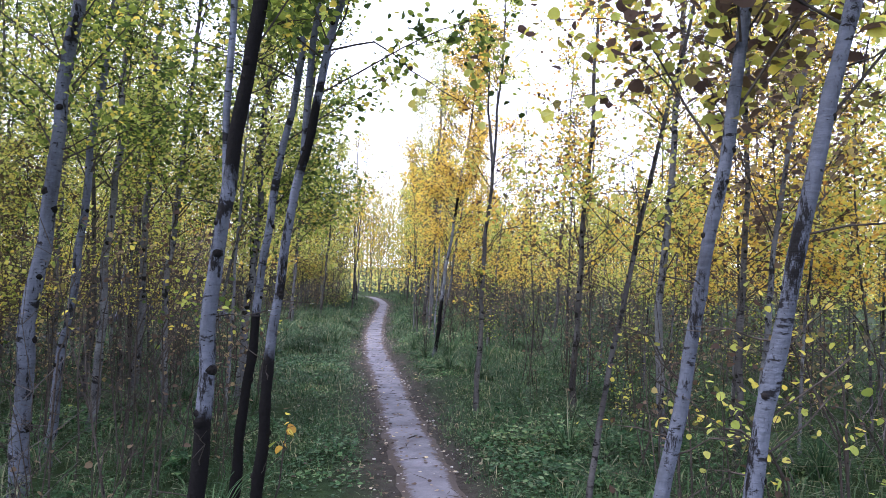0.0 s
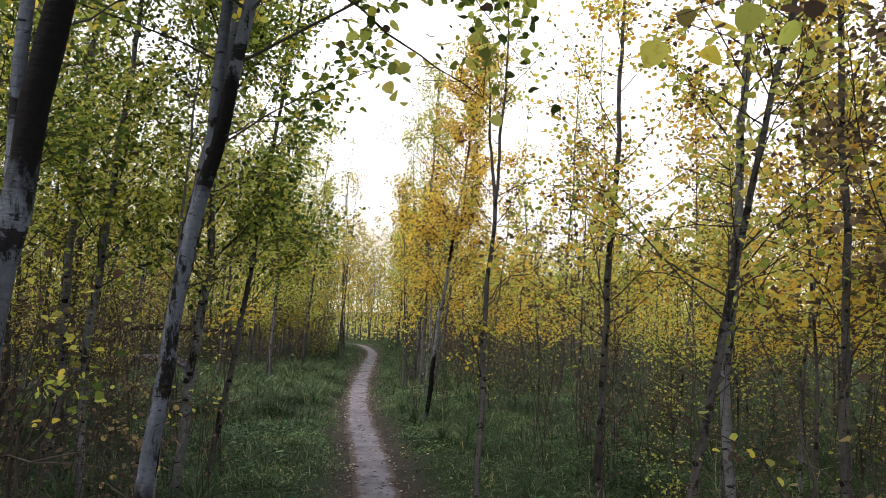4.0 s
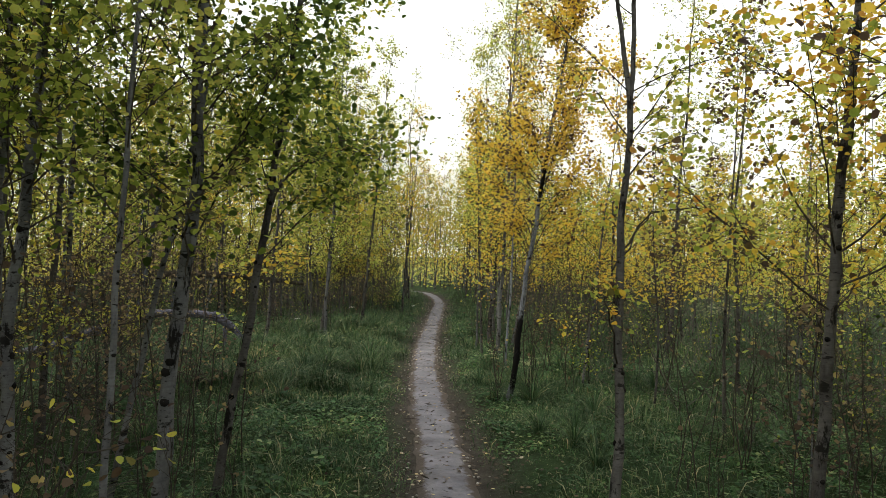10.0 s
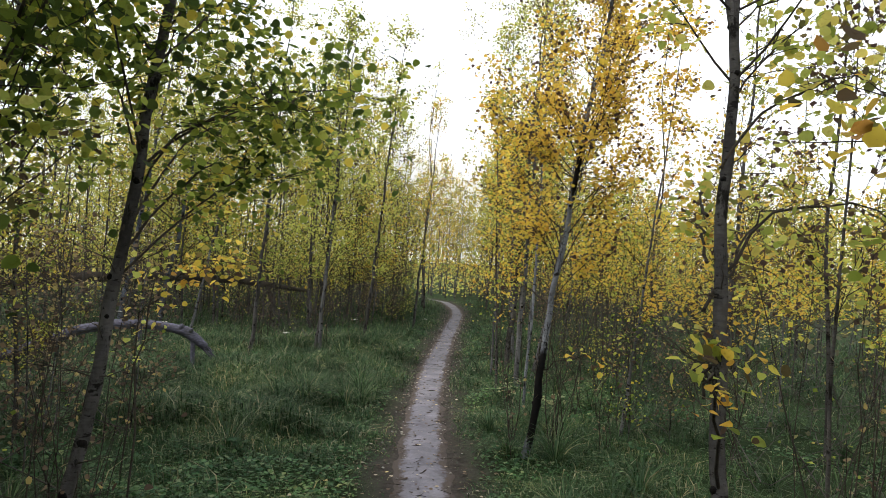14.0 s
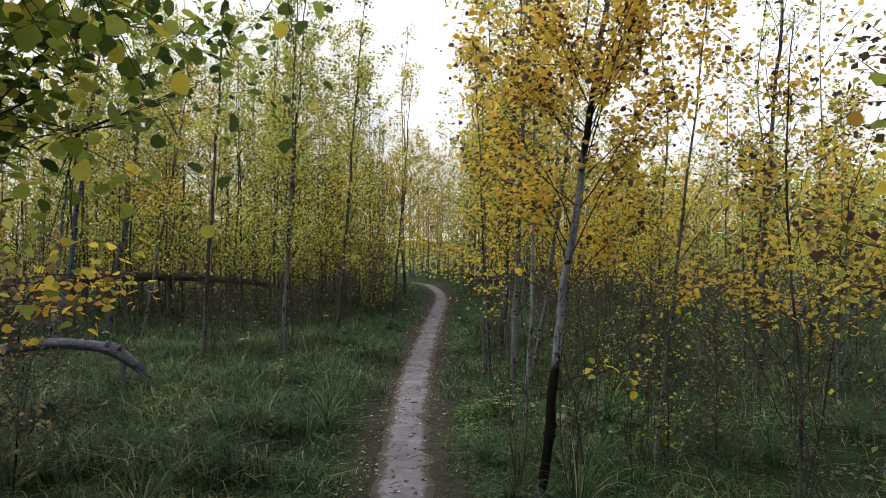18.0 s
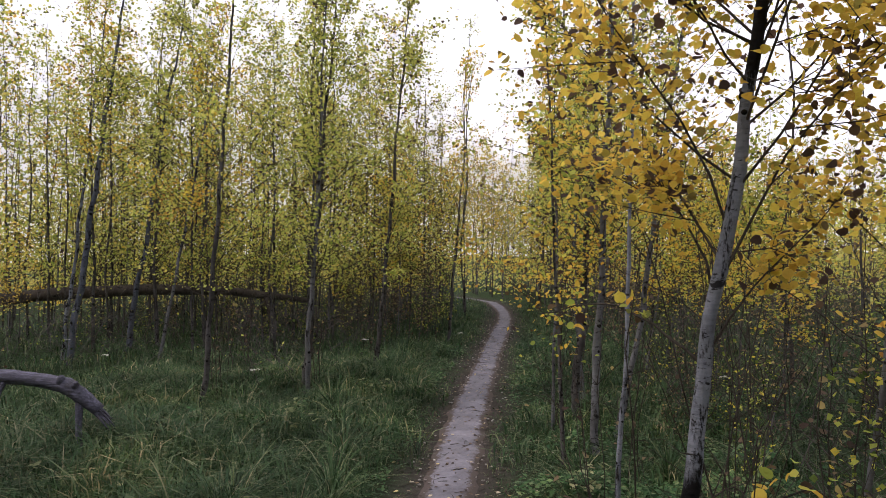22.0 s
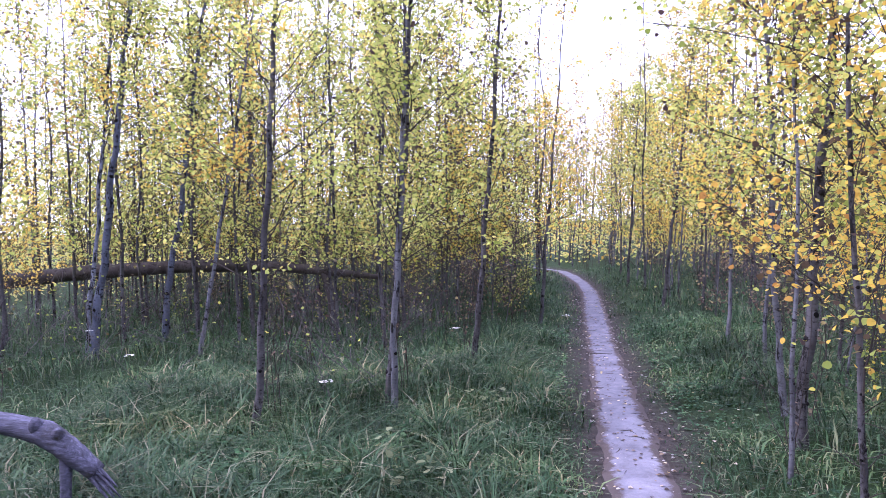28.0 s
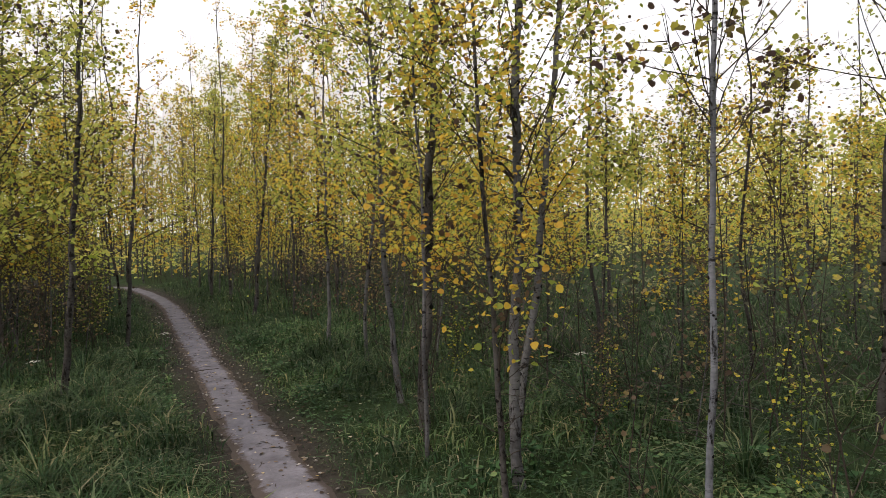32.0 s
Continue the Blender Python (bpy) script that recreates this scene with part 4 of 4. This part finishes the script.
r = np.random.default_rng(78)
n = 60000
y = r.uniform(-4, 50, n)
x = path_x(y) + r.choice((-1, 1), n) * (3.2 + 32 * r.uniform(0, 1, n) ** 1.6)
ok = ~((y < 18.5) & (x < 0) & (x > -9)) & (fbm(x, y, 0.9, 44) + r.normal(0, 0.4, n) > -0.2)
x, y = x[ok], y[ok]
pl = np.stack([x, y, r.uniform(0.05, 1.0, len(x)) * (1.1 + 0.5 * fbm(x, y, 0.5, 45))], -1)
tagged(new("undergrowth", quad_mesh("undergrowth", *leaves_at(r, pl, 0.06, False), BRUSHY)), "dim brown undergrowth below the thicket", "undergrowth", kind="stuff")


r = np.random.default_rng(79)
n = 16000
y = r.uniform(2.5, 32, n)
x = path_x(y) + r.choice((-1, 1), n) * (1.9 + 7.5 * r.uniform(0, 1, n) ** 1.3)
ok = ~((y > 9.5) & (y < 14.6) & (x < 0) & (x > -6.5)) & (fbm(x, y, 1.1, 46) + r.normal(0, 0.35, n) > 0.05)
x, y = x[ok], y[ok]
n = len(x)
foot = np.stack([x, y, ground_z(x, y) + r.uniform(0, 0.7, n)], -1)
d = np.stack([r.normal(0, 0.28, n), r.normal(0, 0.28, n), r.uniform(0.1, 0.55, n)], -1)
rods = np.stack([foot, foot + d * 0.5 + r.normal(0, 0.03, (n, 3)), foot + d], 1)
tagged(new("brushwood", quad_mesh("brushwood", *tubes(rods, np.outer(r.uniform(0.6, 1.5, n), [0.003, 0.0022, 0.001]), 3), BRUSHWOOD, True)), "tangle of dead grey-brown twigs under the trees", "brushwood", kind="stuff")
pl = foot[: n // 2] + d[: n // 2] * r.uniform(0.3, 1, (n // 2, 1))
tagged(new("brush_leaves", quad_mesh("brush_leaves", *leaves_at(r, pl, 0.036, False), LEAF["green"])), "sparse green leaves in the brushwood", "leaves", kind="stuff")

# ---- fallen wood ----
def rod(name, points, radii, parent, mat=DEADWOOD, sides=10, label=""):
    q = np.array(points, float)
    t = np.linspace(0, len(q) - 1, (len(q) - 1) * 5 + 1)
    path = np.stack([np.interp(t, np.arange(len(q)), q[:, k]) for k in range(3)], -1)
    path[1:-1] = (path[:-2] + 2 * path[1:-1] + path[2:]) / 4
    g = np.random.default_rng(len(name) + len(q))
    rr = np.interp(t, np.arange(len(q)), radii) * (1 + g.normal(0, 0.035, len(t)))
    path = np.concatenate([path[:1], path, path[-1:]])
    rr = np.concatenate([[0.001], rr, [0.001]])
    path[0] += (path[1] - path[2]) * 0.02
    path[-1] += (path[-2] - path[-3]) * 0.02
    return part(name, quad_mesh(name, *tubes(path[None], rr[None], sides), mat, True), parent, label)


log = new("fallen_branch")
rod("stem", [(-7.3, 12.75, 0.02), (-6.5, 12.73, 0.2), (-5.9, 12.7, 0.42), (-5.4, 12.67, 0.6), (-5.0, 12.65, 0.67), (-4.6, 12.65, 0.69), (-4.3, 12.65, 0.665), (-4.1, 12.65, 0.63), (-3.98, 12.66, 0.55), (-3.86, 12.68, 0.45)], [0.066, 0.064, 0.062, 0.06, 0.058, 0.055, 0.052, 0.062, 0.056, 0.045], log)
rod("stub", [(-4.0, 12.65, 0.53), (-3.98, 12.61, 0.3), (-3.93, 12.58, 0.0)], [0.03, 0.024, 0.018], log, label="dark thin broken side branch")
rod("stub", [(-4.14, 12.65, 0.63), (-4.13, 12.62, 0.68), (-4.12, 12.605, 0.71)], [0.045, 0.038, 0.016], log, label="swollen knot")
rod("stub", [(-4.05, 12.65, 0.6), (-4.02, 12.63, 0.64), (-4.0, 12.62, 0.665)], [0.04, 0.032, 0.012], log, label="swollen knot")
rod("stub", [(-4.62, 12.62, 0.65), (-4.64, 12.59, 0.57), (-4.63, 12.58, 0.5)], [0.02, 0.015, 0.008], log, label="short broken twig stump")
g = np.random.default_rng(88)
for k in range(16):
    oy, oz = g.normal(0, 0.02, 2)
    far = g.uniform(0.05, 0.15)
    rod("splinter", [(-3.9, 12.68 + oy, 0.48 + oz), (-3.88 + far * 0.5, 12.68 + 1.3 * oy, 0.46 + 1.2 * oz - far * 0.35), (-3.87 + far, 12.68 + 1.6 * oy, 0.445 + 1.4 * oz - far * 0.75)], [0.013, 0.009, 0.002], log, sides=5, label="torn pale wood fibre")
tagged(log, "weathered grey bare fallen branch lying over grass", "fallen branch")
log = new("fallen_tree")
rod("stem", [(-14.0, 19.45, 0.5), (-11.75, 19.55, 0.8), (-9.93, 19.55, 0.95), (-7.94, 19.55, 1.03), (-6.49, 19.55, 1.0), (-5.67, 19.55, 0.91), (-4.88, 19.55, 0.82)], [0.14, 0.13, 0.12, 0.1, 0.08, 0.065, 0.035], log, TWIG)
rod("prop", [(-5.75, 19.55, 0.92), (-5.62, 19.52, 0.55), (-5.6, 19.49, 0.2), (-5.55, 19.45, -0.02)], [0.06, 0.065, 0.06, 0.06], log, TWIG)
tagged(log, "long dark fallen trunk propped above the ground", "fallen tree")


# ---- grass ----
def blades(name, label, seed, count, x0, x1, y0, y1, tall, wide, mat=GRASS):
    r = np.random.default_rng(seed)
    y = r.uniform(y0, y1, count)
    x = path_x(y) + r.uniform(x0, x1, count)
    d = np.abs(x - path_x(y))
    clump = fbm(x, y, 1.6, 51) + 0.6 * fbm(x, y, 4.5, 52)
    keep = (d > 0.22 + r.exponential(0.11, count)) & (clump + r.normal(0, 0.35, count) > -0.45)
    x, y, d, clump = x[keep], y[keep], d[keep], clump[keep]
    n = len(x)
    z = ground_z(x, y)
    h = tall * np.clip(0.28 + 0.55 * np.clip((d - 0.3) / 1.0, 0, 1) + 0.42 * clump, 0.2, 1.5) * r.uniform(0.5, 1.25, n)
    az = r.uniform(0, 2 * np.pi, n)
    bend = r.uniform(0.35, 1.7, n) * h
    out = np.stack([np.cos(az), np.sin(az), 0 * az], -1)
    side = np.stack([-np.sin(az), np.cos(az), 0 * az], -1) * (wide * r.uniform(0.6, 1.3, n))[:, None]
    p = np.stack([x, y, z - 0.01], -1)
    mid = p + out * (bend * 0.25)[:, None]
    mid[:, 2] += h * 0.6
    tip = p + out * bend[:, None]
    tip[:, 2] += h * r.uniform(0.4, 0.95, n)
    v = np.stack([p, mid + side, tip, mid - side], 1).reshape(-1, 3)
    quads = np.arange(n)[:, None] * 4 + np.arange(4)[None]
    tagged(new(name, quad_mesh(name, v, quads, mat)), label, "grass", kind="stuff")


blades("grass", "short green grass with dry straw beside the path", 61, 60000, -2.2, 2.2, 2.0, 12.0, 0.10, 0.0030)
blades("grass", "short green grass with dry straw beside the path", 62, 60000, -2.6, 2.6, 10.0, 24.0, 0.12, 0.0034)
blades("grass", "tall green grass between the trees", 63, 44000, -7.0, 6.0, 2.5, 18.0, 0.22, 0.0042, LUSH)
blades("grass", "tall green grass between the trees", 64, 60000, -11.0, 8.0, 13.0, 32.0, 0.31, 0.007, LUSH)
blades("grass", "lush tall grass tussocks", 65, 34000, -4.2, -0.5, 10.5, 17.0, 0.34, 0.005, LUSH)
blades("grass", "short grass creeping up to the path", 66, 46000, -0.95, 0.95, 2.0, 17.0, 0.075, 0.0028)
tufts = []
for k in range(4):
    r = np.random.default_rng(90 + k)
    n = 90
    az = r.uniform(0, 2 * np.pi, n)
    out = np.stack([np.cos(az), np.sin(az), 0 * az], -1)
    side = np.stack([-np.sin(az), np.cos(az), 0 * az], -1)
    h, reach = r.uniform(0.14, 0.42, n), r.uniform(0.12, 0.6, n)
    q = np.linspace(0, 1, 6)
    spine = out[:, None] * (0.05 * r.uniform(0, 1, n)[:, None] + reach[:, None] * q[None] ** 1.7)[..., None]
    spine[..., 2] = h[:, None] * (1.25 * q - 0.85 * r.uniform(0.4, 1.2, n)[:, None] * q**3)
    w = 0.0024 * (1 - q**2.5)[None, :, None] * r.uniform(0.7, 1.4, n)[:, None, None] + 0.0004
    v = np.stack([spine - side[:, None] * w, spine + side[:, None] * w], 2).reshape(-1, 3)
    i = np.arange(n)[:, None] * 12 + np.arange(5)[None] * 2
    quads = np.stack([i, i + 1, i + 3, i + 2], -1).reshape(-1, 4)
    tufts.append(tagged(new("grass_tussock", quad_mesh("grass_tussock", v, quads, LUSH)), "arching tussock of long green grass", "grass tussock", "grass tussocks"))
rng = np.random.default_rng(19)
spots = [(-2.6, 12.45), (-2.2, 13.15), (-2.9, 13.55), (-2.3, 11.75), (-3.3, 13.15), (-1.9, 12.25), (-3.4, 11.85), (-2.7, 14.45), (-0.4, 12.65), (0.2, 12.95), (-0.1, 11.65), (0.5, 12.15), (0.8, 13.05), (0.35, 8.6), (0.1, 8.9), (0.6, 9.45), (0.45, 8.1), (-0.45, 11.05)]
for k in range(120):
    if k < len(spots):
        x, y = spots[k]
    else:
        y = rng.uniform(3, 20)
        x = float(path_x(y)) + rng.choice((-1, 1), p=(0.6, 0.4)) * rng.uniform(0.6, 3.8)
    s = rng.uniform(0.7, 1.25)
    m = pose(x, y, float(ground_z(np.array(x), np.array(y))) - 0.01, 0, 0, rng.uniform(0, 360)) @ Matrix.Diagonal((s, s, s, 1))
    copy_thing(tufts[k % 4], m)
for k, ob in enumerate(tufts):
    ob.location = (-4.4 + 0.5 * k, 10.2 + 0.3 * k, 0.02)
r = np.random.default_rng(71)
n = 3400
y = r.uniform(1.5, 26, n)
x = path_x(y) + r.normal(0, 0.55, n)
pl = np.stack([x, y, np.maximum(ground_z(x, y), 0.0) + 0.012], -1)
tagged(new("fallen_leaves", quad_mesh("fallen_leaves", *leaves_at(r, pl, 0.028, True, 0.85), LITTER)), "small pale and brown fallen leaves on the path", "leaves", kind="stuff")
n = 200000
y = r.uniform(2.0, 20, n)
x = path_x(y) + r.uniform(-4.2, 3.6, n)
mound = fbm(x, y, 1.3, 58) + 0.5 * fbm(x, y, 3.7, 59)
ok = (np.abs(x - path_x(y)) > 0.42) & (mound + r.normal(0, 0.2, n) > 0.16)
x, y, mound = x[ok], y[ok], mound[ok]
pl = np.stack([x, y, ground_z(x, y) + r.uniform(0.2, 1, len(x)) * np.clip(0.03 + 0.3 * (mound - 0.2), 0.03, 0.26)], -1)
tagged(new("herbs", quad_mesh("herbs", *leaves_at(r, pl, 0.034, False, 0.5), HERB)), "low mounds of broad-leaved green herbs in the grass", "herbs", kind="stuff")
n = 1600
y = r.uniform(1.5, 24, n)
x = path_x(y) + r.normal(0, 0.16, n)
p = np.stack([x, y, np.maximum(ground_z(x, y), 0.0)], -1)
k = np.stack([p] * 3, 1)
s = r.uniform(0.004, 0.012, n)
k[:, 0, 0] -= s
k[:, 2, 0] += s
tagged(new("pebbles", quad_mesh("pebbles", *tubes(k, np.outer(s, [0.4, 0.8, 0.4]), 5), STONE, True)), "small grey pebbles scattered on the path", "pebbles", kind="stuff")

# ---- broad-leaved herbs ----
def herb(x, y, count, high, size, tint, seed):
    r = np.random.default_rng(seed)
    root = new("herb_plant")
    root.location = (x, y, float(ground_z(np.array(x), np.array(y))))
    az = r.uniform(0, 2 * np.pi, count)
    h = high * r.uniform(0.35, 1.0, count)
    tip = np.stack([np.cos(az) * high * r.uniform(0.15, 0.7, count), np.sin(az) * high * r.uniform(0.15, 0.7, count), h], -1)
    q = np.linspace(0, 1, 4)[None, :, None]
    path = tip[:, None] * q
    path[..., 2] = h[:, None] * q[..., 0] ** 0.7
    part("stem", quad_mesh("stem", *tubes(path, np.tile([0.0022, 0.0018, 0.0014, 0.001], (count, 1)), 4), HERB, True), root)
    at = np.repeat(tip, 3, 0) + r.normal(0, size * 0.5, (count * 3, 3))
    part("foliage", quad_mesh("foliage", *leaves_at(r, at, size, True, 0.5), LEAF[tint] if tint else HERB), root)
    tagged(root, "pale green broad-leaved herb in grass" if tint else "dark green broad-leaved herb in grass", "herb", "herb plants")


for k, (x, y) in enumerate([(-2.87, 14.05), (-2.6, 13.6), (-3.75, 12), (-3.1, 11.95), (-2.9, 11.35), (-0.35, 12.45), (0.15, 11.85), (-2.5, 15.25)]):
    herb(x, y, 9, 0.2, 0.05, "pale", 500 + k)
def yarrow(x, y, high, seed):
    r = np.random.default_rng(seed)
    root = new("yarrow")
    root.location = (x, y, float(ground_z(np.array(x), np.array(y))))
    path = np.array([[[0, 0, 0], [0.01, 0, high * 0.5], [0.02, 0.01, high]]])
    part("stem", quad_mesh("stem", *tubes(path, np.array([[0.003, 0.0025, 0.002]]), 5), HERB, True), root)
    n = 26
    az, q = r.uniform(0, 6.28, n), r.uniform(0, 1, n) ** 0.5
    at = np.stack([0.02 + 0.045 * q * np.cos(az), 0.01 + 0.045 * q * np.sin(az), high + 0.012 - 0.012 * q**2], -1)
    part("flower_head", quad_mesh("flower_head", *leaves_at(r, at, 0.02, True, 0.9), LEAF["white"]), root, "flat white flower head")
    fern = np.stack([r.normal(0, 0.03, 30), r.normal(0, 0.03, 30), r.uniform(0.05, high * 0.7, 30)], -1)
    part("foliage", quad_mesh("foliage", *leaves_at(r, fern, 0.03, True, 0.3), HERB), root)
    tagged(root, "white-flowered yarrow standing in the grass", "flower", "yarrows")


for k, (x, y) in enumerate([(-7.46, 16.75), (-3.23, 17.1), (-3.6, 14.65), (-5.9, 15.45), (-2.2, 18.65), (0.9, 14.85)]):
    yarrow(x, y, 0.38, 600 + k)
for k in range(4):
    herb(3.95 + 0.12 * k, 18.2 + 0.1 * (k % 2), 12, 0.5, 0.06, "pale", 640 + k)
rng = np.random.default_rng(29)
for k in range(80):
    y = rng.uniform(3.0, 15.0)
    x = float(path_x(y)) + rng.choice((-1, 1), p=(0.6, 0.4)) * rng.uniform(0.75, 3.2)
    herb(x, y, int(rng.integers(8, 18)), rng.uniform(0.12, 0.26), rng.uniform(0.03, 0.045), None, 520 + k)

# ---- small sticks on the path ----
for k, (x, y, turn) in enumerate([(-1.79, 18.2, 4), (-1.42, 11.9, 62), (-1.25, 13.1, 28), (-0.85, 9.9, 75), (-0.7, 7.9, -50), (-0.2, 5.6, 60)]):
    r = np.random.default_rng(400 + k)
    q = np.linspace(-1, 1, 6)
    half = 0.15 if k == 0 else r.uniform(0.04, 0.08)
    c, s = math.cos(radians(turn)), math.sin(radians(turn))
    path = np.stack([c * q * half, s * q * half + r.normal(0, 0.006, 6), 0.006 + 0 * q], -1)
    ob = new("stick", quad_mesh("stick", *tubes(path[None], np.array([[0.002, 0.004, 0.005, 0.005, 0.004, 0.002]]), 6), TWIG, True))
    ob.location = (x, y, 0.006)
    tagged(ob, "small dark broken stick lying on the path", "stick", "sticks")
r = np.random.default_rng(410)
n = 420
y = r.uniform(2, 24, n)
x = path_x(y) + r.normal(0, 0.4, n)
az = r.uniform(0, np.pi, n)
half = r.uniform(0.02, 0.09, n)
mid = np.stack([x, y, np.maximum(ground_z(x, y), 0.004) + 0.006], -1)
d = np.stack([np.cos(az), np.sin(az), r.normal(0, 0.08, n)], -1) * half[:, None]
tagged(new("twig_litter", quad_mesh("twig_litter", *tubes(np.stack([mid - d, mid + r.normal(0, 0.004, (n, 3)), mid + d], 1), np.tile([0.001, 0.0022, 0.001], (n, 1)), 4), TWIG, True)), "fine dark twig litter on the path and verges", "twigs", kind="stuff")
